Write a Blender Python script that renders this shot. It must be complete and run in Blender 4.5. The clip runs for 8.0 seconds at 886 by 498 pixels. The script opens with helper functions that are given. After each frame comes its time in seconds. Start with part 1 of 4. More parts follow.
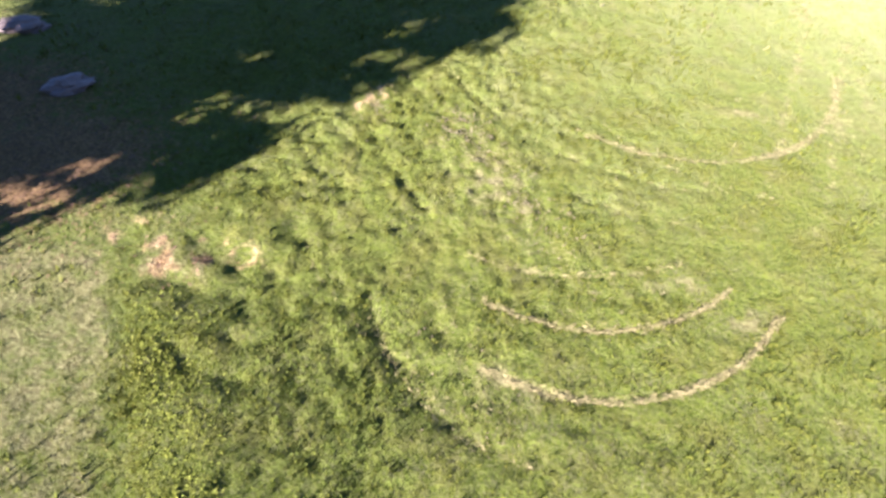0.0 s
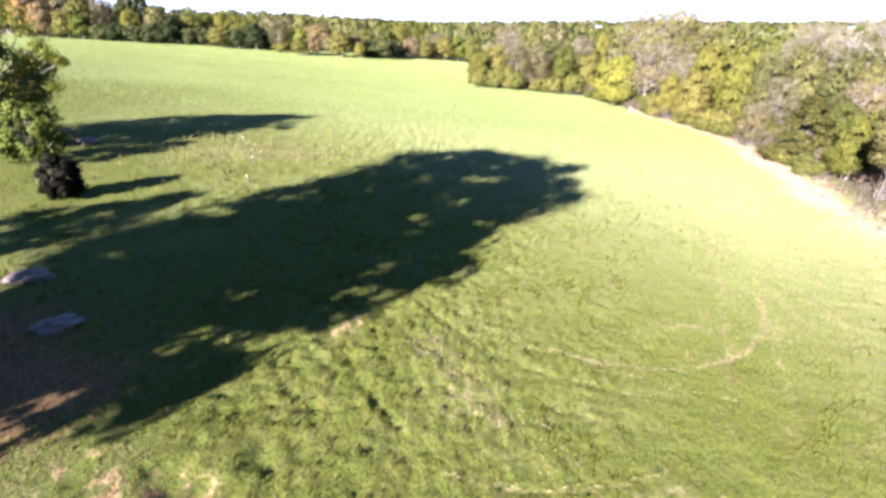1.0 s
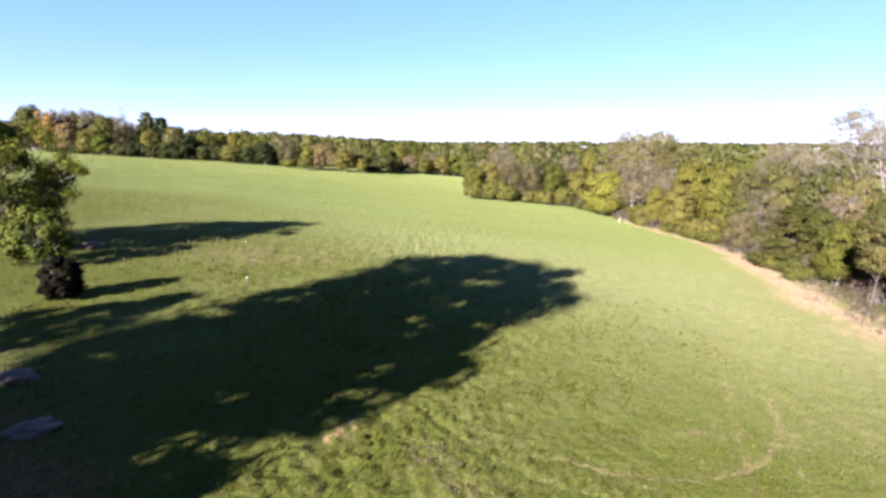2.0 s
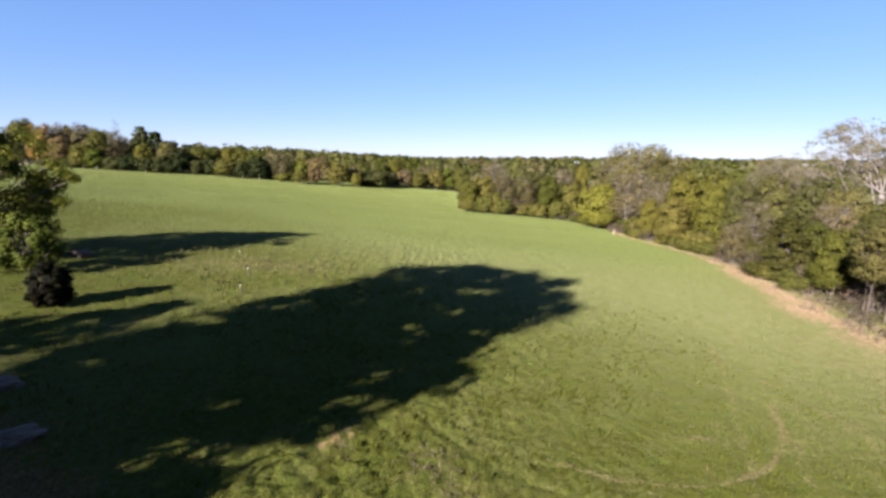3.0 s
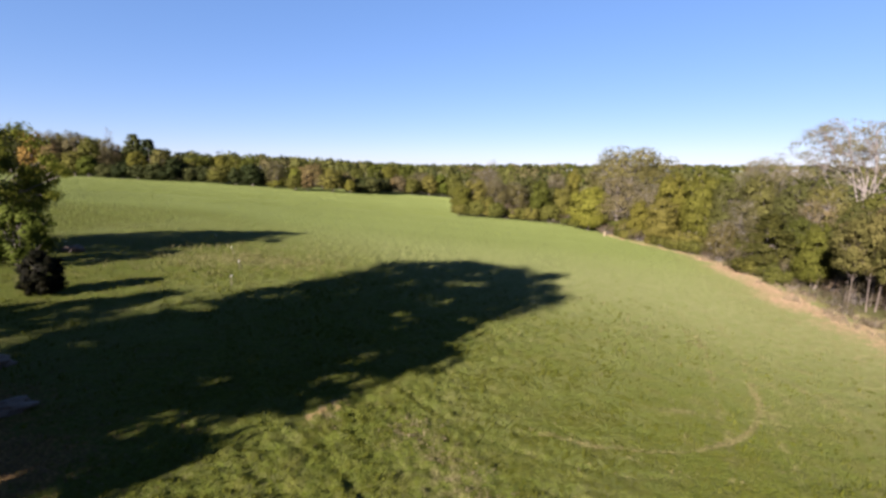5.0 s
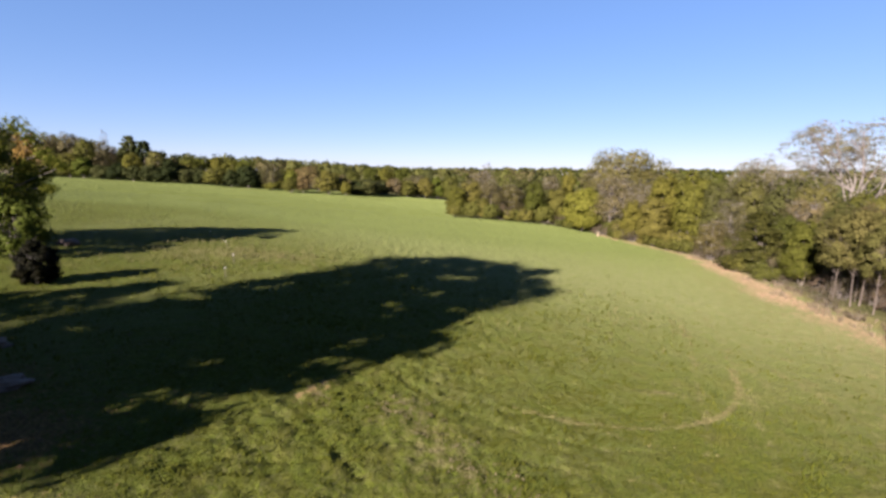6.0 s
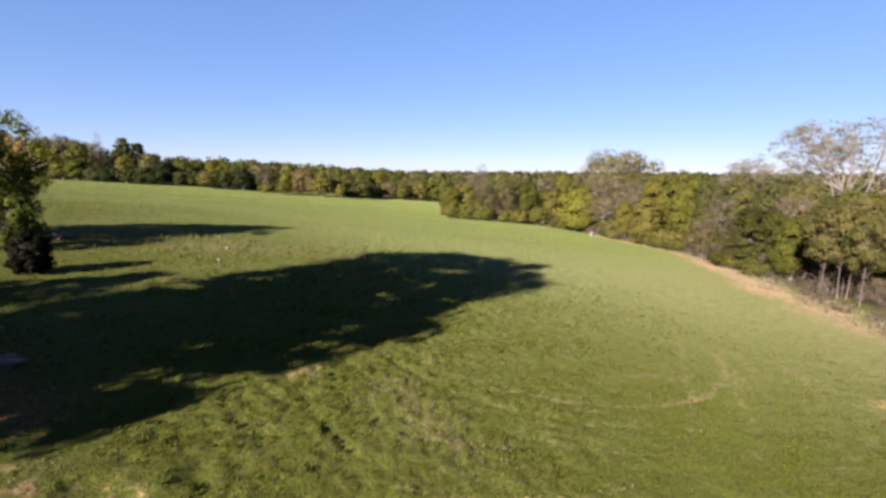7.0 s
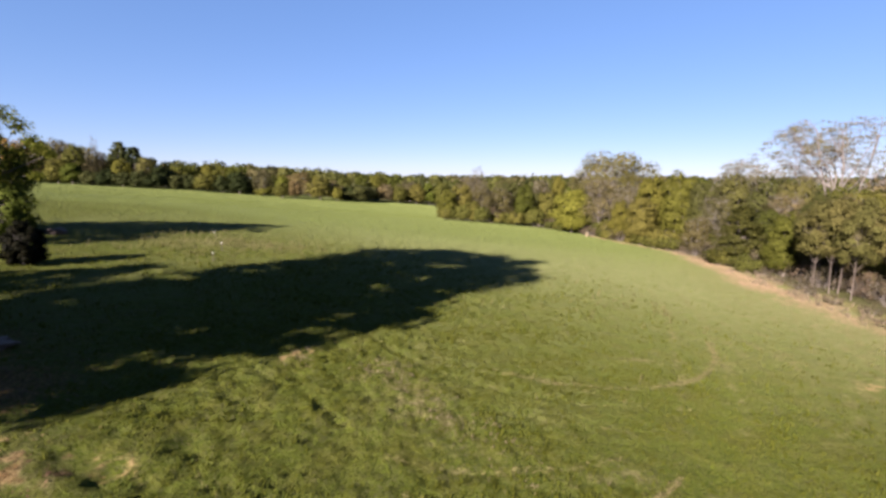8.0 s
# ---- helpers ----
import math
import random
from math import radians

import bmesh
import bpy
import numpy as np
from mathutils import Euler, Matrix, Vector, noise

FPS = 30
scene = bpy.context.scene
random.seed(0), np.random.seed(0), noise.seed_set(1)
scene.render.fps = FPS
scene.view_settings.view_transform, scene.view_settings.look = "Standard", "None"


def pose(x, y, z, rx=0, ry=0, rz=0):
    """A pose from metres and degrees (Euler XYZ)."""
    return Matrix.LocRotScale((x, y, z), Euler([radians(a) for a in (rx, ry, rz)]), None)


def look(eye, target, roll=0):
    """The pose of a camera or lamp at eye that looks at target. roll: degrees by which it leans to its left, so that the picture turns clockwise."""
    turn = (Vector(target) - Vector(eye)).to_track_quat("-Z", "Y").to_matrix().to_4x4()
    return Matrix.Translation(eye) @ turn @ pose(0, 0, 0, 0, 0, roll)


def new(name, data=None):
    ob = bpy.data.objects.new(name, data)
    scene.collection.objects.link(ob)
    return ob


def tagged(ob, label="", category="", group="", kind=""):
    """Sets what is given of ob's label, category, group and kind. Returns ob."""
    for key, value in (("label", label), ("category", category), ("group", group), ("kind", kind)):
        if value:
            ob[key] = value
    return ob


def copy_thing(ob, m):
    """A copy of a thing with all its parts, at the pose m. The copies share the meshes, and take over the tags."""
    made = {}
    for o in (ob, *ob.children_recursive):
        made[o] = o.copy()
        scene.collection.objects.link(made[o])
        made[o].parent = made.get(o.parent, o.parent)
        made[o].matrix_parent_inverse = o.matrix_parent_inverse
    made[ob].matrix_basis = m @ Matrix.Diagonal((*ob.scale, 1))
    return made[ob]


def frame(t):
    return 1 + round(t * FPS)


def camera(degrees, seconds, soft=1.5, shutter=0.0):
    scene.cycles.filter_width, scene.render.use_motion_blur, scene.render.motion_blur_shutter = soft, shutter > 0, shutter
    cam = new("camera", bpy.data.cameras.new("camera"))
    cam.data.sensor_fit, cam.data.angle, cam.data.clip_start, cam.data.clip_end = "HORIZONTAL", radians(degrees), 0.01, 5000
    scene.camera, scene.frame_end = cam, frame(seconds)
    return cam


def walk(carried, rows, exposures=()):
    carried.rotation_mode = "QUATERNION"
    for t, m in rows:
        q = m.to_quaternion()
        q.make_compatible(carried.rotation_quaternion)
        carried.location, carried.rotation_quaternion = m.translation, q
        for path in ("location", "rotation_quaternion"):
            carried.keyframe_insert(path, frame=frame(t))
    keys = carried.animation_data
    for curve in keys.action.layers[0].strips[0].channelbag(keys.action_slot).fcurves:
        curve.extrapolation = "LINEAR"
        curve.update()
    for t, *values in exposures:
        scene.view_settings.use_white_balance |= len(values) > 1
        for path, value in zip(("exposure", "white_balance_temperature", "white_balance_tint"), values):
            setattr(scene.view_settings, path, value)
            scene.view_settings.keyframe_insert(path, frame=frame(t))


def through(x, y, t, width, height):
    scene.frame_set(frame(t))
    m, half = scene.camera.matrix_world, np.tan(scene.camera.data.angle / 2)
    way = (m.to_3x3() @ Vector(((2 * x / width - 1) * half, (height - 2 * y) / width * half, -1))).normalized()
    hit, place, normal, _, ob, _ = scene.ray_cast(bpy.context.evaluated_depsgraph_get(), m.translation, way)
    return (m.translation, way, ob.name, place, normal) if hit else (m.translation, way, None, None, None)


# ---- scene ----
cam = camera(85.72, 8.0, 3.0, 0.2)
PATH = [
    (0.0, pose(0.079, 0.845, 9.428, 35.83, -0.36, 5.23)),
    (0.2, pose(0.119, 0.669, 9.390, 36.77, -0.20, 1.83)),
    (0.5, pose(0.100, 0.450, 9.360, 44.89, -0.25, 0.69)),
    (0.7, pose(0.150, 0.200, 9.337, 54.21, -0.25, 1.10)),
    (1.0, pose(0.223, 0.004, 9.315, 64.59, -0.15, 1.24)),
    (1.5, pose(0.257, -0.200, 9.280, 73.55, -0.12, 1.20)),
    (2.0, pose(0.151, -0.148, 9.098, 77.45, -0.40, 0.88)),
    (3.5, pose(0.020, -0.020, 8.500, 79.51, -0.40, 0.00)),
    (4.0, pose(0.106, -0.129, 8.298, 79.97, -0.25, 0.02)),
    (4.5, pose(0.194, -0.332, 8.120, 80.12, -0.20, -0.29)),
    (6.0, pose(0.575, -1.072, 7.450, 80.70, -0.41, -0.96)),
    (6.5, pose(0.650, -1.238, 7.178, 80.97, -0.38, -1.28)),
    (7.0, pose(0.724, -1.397, 6.906, 81.16, -0.42, -1.53)),
    (7.5, pose(0.787, -1.527, 6.625, 81.42, -0.37, -1.79)),
    (8.0, pose(0.880, -1.607, 6.338, 81.74, -0.34, -1.88)),
]
EXPOSURES = [(0.0, 4.62, 5230, 39), (0.5, 4.48, 5230, 38), (1.0, 4.38, 5240, 37), (1.5, 3.88, 5330, 37), (2.0, 3.66, 5470, 34), (3.3, 2.99, 5670, 28), (8.0, 2.97, 5850, 31)]
walk(cam, PATH, EXPOSURES)

# ---- light: low sun behind the camera, clear sky ----
SUN_WAY = Vector((0.526, 0.755, -0.391)).normalized()
world = bpy.data.worlds.new("clear_sky")
scene.world = world
world.use_nodes = True
wn = world.node_tree
sky = wn.nodes.new("ShaderNodeTexSky")
sky.sky_type = 'NISHITA'
sky.sun_disc = False
sky.sun_elevation = radians(23.0)
sky.sun_rotation = radians(214.9)
sky.air_density, sky.dust_density, sky.ozone_density = 0.8, 0.0, 4.2
wn.nodes["Background"].inputs["Strength"].default_value = 0.043
soften = wn.nodes.new("ShaderNodeGamma")
soften.inputs[1].default_value = 0.5
tone = wn.nodes.new("ShaderNodeHueSaturation")
tone.inputs["Saturation"].default_value = 1.4
cool = wn.nodes.new("ShaderNodeMix")
cool.data_type, cool.blend_type = 'RGBA', 'MULTIPLY'
cool.inputs[0].default_value = 1.0
cool.inputs[7].default_value = (0.98, 0.98, 1.005, 1)
wn.links.new(sky.outputs[0], soften.inputs[0])
wn.links.new(soften.outputs[0], tone.inputs["Color"])
wn.links.new(tone.outputs[0], cool.inputs[6])
wn.links.new(cool.outputs[2], wn.nodes["Background"].inputs["Color"])
sun_data = bpy.data.lights.new("sun", 'SUN')
sun_data.energy, sun_data.angle, sun_data.color = 5.0, radians(0.6), (1.0, 0.88, 0.68)
sun = new("sun", sun_data)
sun.matrix_world = look((-30, -43, 30), Vector((-30, -43, 30)) + SUN_WAY)


# ---- materials ----
def material(name):
    m = bpy.data.materials.new(name)
    m.use_nodes = True
    t = m.node_tree
    return m, t, t.nodes["Principled BSDF"]


def node(t, kind, **inputs):
    n = t.nodes.new(kind)
    for key, value in inputs.items():
        n.inputs[key.replace("_", " ")].default_value = value
    return n


def ramp(t, source, stops):
    r = t.nodes.new("ShaderNodeValToRGB")
    els = r.color_ramp.elements
    while len(els) < len(stops):
        els.new(0.5)
    for e, (p, c) in zip(els, stops):
        e.position, e.color = p, (*c, 1)
    t.links.new(source, r.inputs[0])
    return r.outputs[0]


def blend(t, fac, a, b):
    m = t.nodes.new("ShaderNodeMix")
    m.data_type = 'RGBA'
    if isinstance(fac, float):
        m.inputs[0].default_value = fac
    else:
        t.links.new(fac, m.inputs[0])
    for s, v in ((6, a), (7, b)):
        if isinstance(v, tuple):
            m.inputs[s].default_value = (*v, 1)
        else:
            t.links.new(v, m.inputs[s])
    return m.outputs[2]


def maths(t, op, a, b):
    m = t.nodes.new("ShaderNodeMath")
    m.operation = op
    m.use_clamp = op in ("MULTIPLY_ADD",)
    for s, v in ((0, a), (1, b)):
        if isinstance(v, (int, float)):
            m.inputs[s].default_value = v
        else:
            t.links.new(v, m.inputs[s])
    return m.outputs[0]


def grain(t, scale, detail=4.0, rough=0.6, stretch=None):
    """World-size noise."""
    co = t.nodes.new("ShaderNodeTexCoord").outputs["Object"]
    if stretch:
        mp = t.nodes.new("ShaderNodeMapping")
        mp.inputs["Scale"].default_value = stretch
        t.links.new(co, mp.inputs[0])
        co = mp.outputs[0]
    n = node(t, "ShaderNodeTexNoise", Scale=scale, Detail=detail, Roughness=rough)
    t.links.new(co, n.inputs["Vector"])
    return n.outputs["Fac"]


def spread(t, v, lo, hi):
    m = t.nodes.new("ShaderNodeMapRange")
    m.interpolation_type = 'SMOOTHSTEP'
    m.inputs[1].default_value, m.inputs[2].default_value = lo, hi
    t.links.new(v, m.inputs[0])
    return m.outputs[0]


def ground_material():
    m, t, b = material("meadow")
    att = t.nodes.new("ShaderNodeAttribute")
    att.attribute_name = "cover"
    sep = t.nodes.new("ShaderNodeSeparateColor")
    t.links.new(att.outputs["Color"], sep.inputs[0])
    bare, dry, litter = sep.outputs[0], sep.outputs[1], sep.outputs[2]
    fine, mid, wide = grain(t, 9.0, 6, 0.7), grain(t, 1.3, 5, 0.6), grain(t, 0.06, 4, 0.55)
    swath = grain(t, 0.05, 3, 0.5, (0.35, 2.4, 1.0))
    green = ramp(t, fine, [(0.25, (0.0146, 0.0213, 0.00181)), (0.5, (0.0353, 0.0469, 0.00437)), (0.75, (0.0595, 0.0703, 0.00945))])
    olive = ramp(t, fine, [(0.25, (0.0197, 0.0235, 0.00271)), (0.5, (0.041, 0.0458, 0.00607)), (0.75, (0.0641, 0.0666, 0.0121))])
    lawn = blend(t, spread(t, mid, 0.42, 0.68), green, olive)
    thatch = ramp(t, grain(t, 22.0, 4, 0.7), [(0.35, (0.0258, 0.0254, 0.00973)), (0.6, (0.0611, 0.0584, 0.0269)), (0.8, (0.094, 0.086, 0.0458))])
    far = blend(t, spread(t, swath, 0.35, 0.7), (0.055, 0.069, 0.0185), (0.061, 0.0765, 0.0215))
    thin = blend(t, spread(t, grain(t, 2.2, 5, 0.65), 0.4, 0.62), (0.067, 0.077, 0.0255), (0.083, 0.088, 0.0355))
    tired = maths(t, 'ADD', maths(t, 'MULTIPLY', spread(t, grain(t, 1.1, 5, 0.65), 0.46, 0.62), 0.35), 0.4)
    lawn = blend(t, maths(t, 'MULTIPLY', spread(t, grain(t, 17.0, 5, 0.75), 0.43, 0.6), tired), lawn, thatch)
    place = t.nodes.new("ShaderNodeSeparateXYZ")
    t.links.new(t.nodes.new("ShaderNodeTexCoord").outputs["Object"], place.inputs[0])
    away = spread(t, maths(t, 'ADD', place.outputs[1], maths(t, 'MULTIPLY', place.outputs[0], 0.9)), 15.0, 40.0)
    away = maths(t, 'MAXIMUM', away, spread(t, maths(t, 'ADD', place.outputs[1], maths(t, 'MULTIPLY', place.outputs[0], 0.2)), 34.0, 55.0))
    crop = maths(t, 'MAXIMUM', maths(t, 'MULTIPLY', spread(t, wide, 0.45, 0.7), 0.55), maths(t, 'MULTIPLY', away, 0.9))
    lawn = blend(t, crop, lawn, blend(t, spread(t, place.outputs[1], 24.0, 52.0), thin, far))
    straw = ramp(t, fine, [(0.3, (0.0387, 0.0365, 0.0109)), (0.55, (0.0772, 0.0733, 0.0271)), (0.8, (0.123, 0.117, 0.0504))])
    clay = ramp(t, grain(t, 4.0, 6, 0.7), [(0.28, (0.0485, 0.0315, 0.017)), (0.5, (0.147, 0.1, 0.06)), (0.8, (0.225, 0.163, 0.106))])
    tan = ramp(t, grain(t, 4.0, 6, 0.7), [(0.28, (0.0485, 0.033, 0.0135)), (0.5, (0.135, 0.099, 0.043)), (0.8, (0.205, 0.158, 0.073))])
    clay = blend(t, spread(t, place.outputs[1], 12.0, 18.0), tan, clay)
    leaf = ramp(t, grain(t, 14.0, 5, 0.75), [(0.3, (0.024, 0.0165, 0.0068)), (0.5, (0.0796, 0.051, 0.0195)), (0.72, (0.158, 0.106, 0.042))])

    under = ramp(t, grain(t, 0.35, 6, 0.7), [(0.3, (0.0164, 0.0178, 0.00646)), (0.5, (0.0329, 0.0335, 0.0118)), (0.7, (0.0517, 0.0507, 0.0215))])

    def patchy(mask, n):
        return spread(t, maths(t, 'ADD', mask, maths(t, 'MULTIPLY', maths(t, 'SUBTRACT', n, 0.5), 1.7)), 0.3, 0.72)
    col = blend(t, patchy(dry, grain(t, 3.0, 6, 0.75)), lawn, straw)
    col = blend(t, patchy(bare, grain(t, 4.5, 6, 0.75)), col, clay)
    col = blend(t, patchy(litter, grain(t, 5.0, 6, 0.75)), col, leaf)
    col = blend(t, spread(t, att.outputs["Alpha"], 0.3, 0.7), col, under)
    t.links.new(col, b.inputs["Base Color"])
    b.inputs["Roughness"].default_value = 0.9
    b.inputs["Diffuse Roughness"].default_value = 0.75
    b.inputs["Specular IOR Level"].default_value = 0.03
    bump = node(t, "ShaderNodeBump", Strength=1.0, Distance=0.15)
    both = maths(t, 'ADD', grain(t, 9.0, 6, 0.7), maths(t, 'MULTIPLY', mid, 1.0))
    t.links.new(both, bump.inputs["Height"])
    t.links.new(bump.outputs[0], b.inputs["Normal"])
    return m


def leaf_material(name, a, b_, c, through=0.35, vary=1.0):
    """Leaves: three tones, one drawn for each leaf and, with vary, a shift for each plant."""
    m, t, b = material(name)
    geo = t.nodes.new("ShaderNodeNewGeometry")
    info = t.nodes.new("ShaderNodeObjectInfo")
    col = ramp(t, geo.outputs["Random Per Island"], [(0.0, a), (0.5, b_), (1.0, c)])
    hue = node(t, "ShaderNodeHueSaturation")
    t.links.new(col, hue.inputs["Color"])
    t.links.new(maths(t, 'ADD', maths(t, 'MULTIPLY', info.outputs["Random"], 0.045 * vary), 0.5 - 0.022 * vary), hue.inputs["Hue"])
    t.links.new(maths(t, 'ADD', maths(t, 'MULTIPLY', info.outputs["Random"], -0.42 * vary), 0.67 + 0.21 * vary), hue.inputs["Value"])
    t.links.new(hue.outputs[0], b.inputs["Base Color"])
    b.inputs["Roughness"].default_value = 0.6
    b.inputs["Specular IOR Level"].default_value = 0.02
    tr = t.nodes.new("ShaderNodeBsdfTranslucent")
    t.links.new(hue.outputs[0], tr.inputs["Color"])
    mix = t.nodes.new("ShaderNodeMixShader")
    mix.inputs[0].default_value = through
    t.links.new(b.outputs[0], mix.inputs[1])
    t.links.new(tr.outputs[0], mix.inputs[2])
    t.links.new(mix.outputs[0], t.nodes["Material Output"].inputs[0])
    return m


def bark_material(name, a, b_):
    m, t, b = material(name)
    n = grain(t, 6.0, 6, 0.7, (1.0, 1.0, 0.2))
    t.links.new(ramp(t, n, [(0.3, a), (0.7, b_)]), b.inputs["Base Color"])
    b.inputs["Roughness"].default_value = 0.9
    bump = node(t, "ShaderNodeBump", Strength=0.6, Distance=0.03)
    t.links.new(n, bump.inputs["Height"])
    t.links.new(bump.outputs[0], b.inputs["Normal"])
    return m


def stone_material():
    m, t, b = material("weathered_stone")
    col = ramp(t, grain(t, 3.0, 6, 0.65), [(0.3, (0.027, 0.0182, 0.0125)), (0.55, (0.0486, 0.0322, 0.0222)), (0.8, (0.0758, 0.0504, 0.0318))])
    t.links.new(col, b.inputs["Base Color"])
    b.inputs["Roughness"].default_value = 0.85
    bump = node(t, "ShaderNodeBump", Strength=0.7, Distance=0.05)
    t.links.new(grain(t, 8.0, 6, 0.7), bump.inputs["Height"])
    t.links.new(bump.outputs[0], b.inputs["Normal"])
    return m


M_GROUND = ground_material()
M_GRASS = leaf_material("grass_blades", (0.037, 0.047, 0.0038), (0.053, 0.062, 0.006), (0.067, 0.072, 0.009), 0.2)
M_STRAW = leaf_material("dry_stalks", (0.07, 0.068, 0.022), (0.1, 0.095, 0.036), (0.15, 0.135, 0.062), 0.2, 0.0)
M_TALL = leaf_material("tall_green_grass", (0.095, 0.115, 0.012), (0.12, 0.138, 0.016), (0.145, 0.156, 0.022), 0.3, 0.0)
M_FIELD = leaf_material("field_grass", (0.076, 0.095, 0.0225), (0.083, 0.104, 0.0255), (0.091, 0.113, 0.029), 0.2, 0.0)
M_LAWN = leaf_material("mown_lawn", (0.135, 0.11, 0.034), (0.19, 0.15, 0.053), (0.245, 0.195, 0.083), 0.2, 0.0)
M_WITHER = leaf_material("withered_weeds", (0.11, 0.088, 0.05), (0.14, 0.113, 0.066), (0.175, 0.145, 0.088), 0.15, 0.0)
M_PRESSED = leaf_material("pressed_straw", (0.1, 0.086, 0.032), (0.135, 0.117, 0.046), (0.18, 0.158, 0.066), 0.1, 0.0)
M_RANK = leaf_material("rank_grass", (0.03, 0.043, 0.006), (0.045, 0.06, 0.009), (0.062, 0.076, 0.013), 0.2, 0.0)
M_BLEACHED = leaf_material("bleached_grass", (0.09, 0.072, 0.043), (0.125, 0.1, 0.062), (0.16, 0.13, 0.084), 0.2, 0.0)
M_LITTER = leaf_material("fallen_leaves", (0.04, 0.025, 0.013), (0.075, 0.047, 0.025), (0.12, 0.08, 0.045), 0.1)
M_RIM = leaf_material("yellowing_grass", (0.1, 0.107, 0.014), (0.12, 0.126, 0.018), (0.145, 0.146, 0.025), 0.3, 0.0)
M_GREEN = leaf_material("green_leaves", (0.0504, 0.0541, 0.00828), (0.0632, 0.0673, 0.01), (0.08, 0.0813, 0.0144))
M_BRIGHT = leaf_material("fresh_leaves", (0.0578, 0.0692, 0.00871), (0.0713, 0.083, 0.0109), (0.0896, 0.0988, 0.016), 0.35)
M_BUD = leaf_material("opening_buds", (0.067, 0.057, 0.024), (0.08, 0.068, 0.029), (0.094, 0.081, 0.036), 0.3)
M_GOLD = leaf_material("golden_leaves", (0.06, 0.062, 0.0115), (0.072, 0.073, 0.014), (0.085, 0.085, 0.018), 0.35)
M_BUDGOLD = leaf_material("thin_golden_leaves", (0.055, 0.054, 0.0145), (0.069, 0.068, 0.0185), (0.083, 0.082, 0.023), 0.35)
M_RUST = leaf_material("russet_leaves", (0.0687, 0.0546, 0.0204), (0.0817, 0.0668, 0.0248), (0.0915, 0.0785, 0.0248), 0.3)
M_CEDAR = leaf_material("cedar_sprays", (0.0286, 0.0267, 0.00627), (0.0439, 0.0409, 0.00914), (0.0668, 0.0587, 0.0148), 0.15)
M_DARK = leaf_material("evergreen_needles", (0.01, 0.014, 0.004), (0.021, 0.027, 0.008), (0.038, 0.043, 0.012), 0.15)
# near-black tones for the bush, about ten times darker than the other leaves
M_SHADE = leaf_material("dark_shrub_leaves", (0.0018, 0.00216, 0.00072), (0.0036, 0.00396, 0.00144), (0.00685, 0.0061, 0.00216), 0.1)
M_BRUSH = leaf_material("dead_brush", (0.05, 0.039, 0.022), (0.065, 0.052, 0.029), (0.082, 0.067, 0.038), 0.25)
M_DISTANT = leaf_material("distant_leaves", (0.032, 0.038, 0.0095), (0.04, 0.046, 0.0115), (0.05, 0.054, 0.0145), 0.2)
M_LEFT = leaf_material("deep_green_leaves", (0.0413, 0.058, 0.0069), (0.0715, 0.0911, 0.011), (0.117, 0.127, 0.0193), 0.4)
M_BARK = bark_material("grey_bark", (0.03, 0.025, 0.019), (0.075, 0.063, 0.049))
M_AMBER = leaf_material("amber_leaves", (0.1, 0.07, 0.016), (0.13, 0.092, 0.02), (0.16, 0.115, 0.027), 0.35)
M_LIMB = bark_material("lichened_bark", (0.04, 0.034, 0.028), (0.1, 0.088, 0.074))
M_STEM = bark_material("blackish_bark", (0.008, 0.007, 0.005), (0.018, 0.015, 0.011))
M_LACE = leaf_material("grey_olive_buds", (0.06, 0.056, 0.028), (0.085, 0.08, 0.037), (0.115, 0.105, 0.045), 0.3)
M_PALE = bark_material("pale_bark", (0.034, 0.026, 0.018), (0.068, 0.054, 0.04))
M_STRAWOOD = bark_material("weathered_wood", (0.07, 0.055, 0.028), (0.12, 0.096, 0.052))
M_WHITE = bark_material("white_plastic", (0.3, 0.3, 0.29), (0.42, 0.42, 0.4))
M_STONE = stone_material()


# ---- terrain ----
def step(a, b, v):
    u = np.clip((v - a) / (b - a), 0, 1)
    return u * u * (3 - 2 * u)


def rise(x, y):
    """Height of the land: falls to the right and into the far hollow."""
    return 0.6 - 6.5 * np.tanh(x / 75) + 0.9 * np.exp(-((y - 25) / 28) ** 2) - 4.2 * step(45, 150, y) + 7.5 * step(230, 620, np.hypot(x, y)) * step(-60, 140, x) + 2.2 * step(55, 150, -x) * step(70, 160, y)


def lattice(ix, iy):
    h = np.sin(ix * 127.1 + iy * 311.7) * 43758.5453
    return h - np.floor(h)


def ripple(x, y):
    """Smooth value noise, -0.5 to 0.5, one metre a cell."""
    ix, iy = np.floor(x), np.floor(y)
    fx, fy = x - ix, y - iy
    fx, fy = fx * fx * (3 - 2 * fx), fy * fy * (3 - 2 * fy)
    a, b, c, d = lattice(ix, iy), lattice(ix + 1, iy), lattice(ix, iy + 1), lattice(ix + 1, iy + 1)
    return a + (b - a) * fx + (c - a) * fy + (a - b - c + d) * fx * fy - 0.5


def blob(x, y, cx, cy, rx, ry, turn=0.0):
    ca, sa = math.cos(radians(turn)), math.sin(radians(turn))
    u, v = (x - cx) * ca + (y - cy) * sa, -(x - cx) * sa + (y - cy) * ca
    return np.exp(-(u / rx) ** 2 - (v / ry) ** 2)


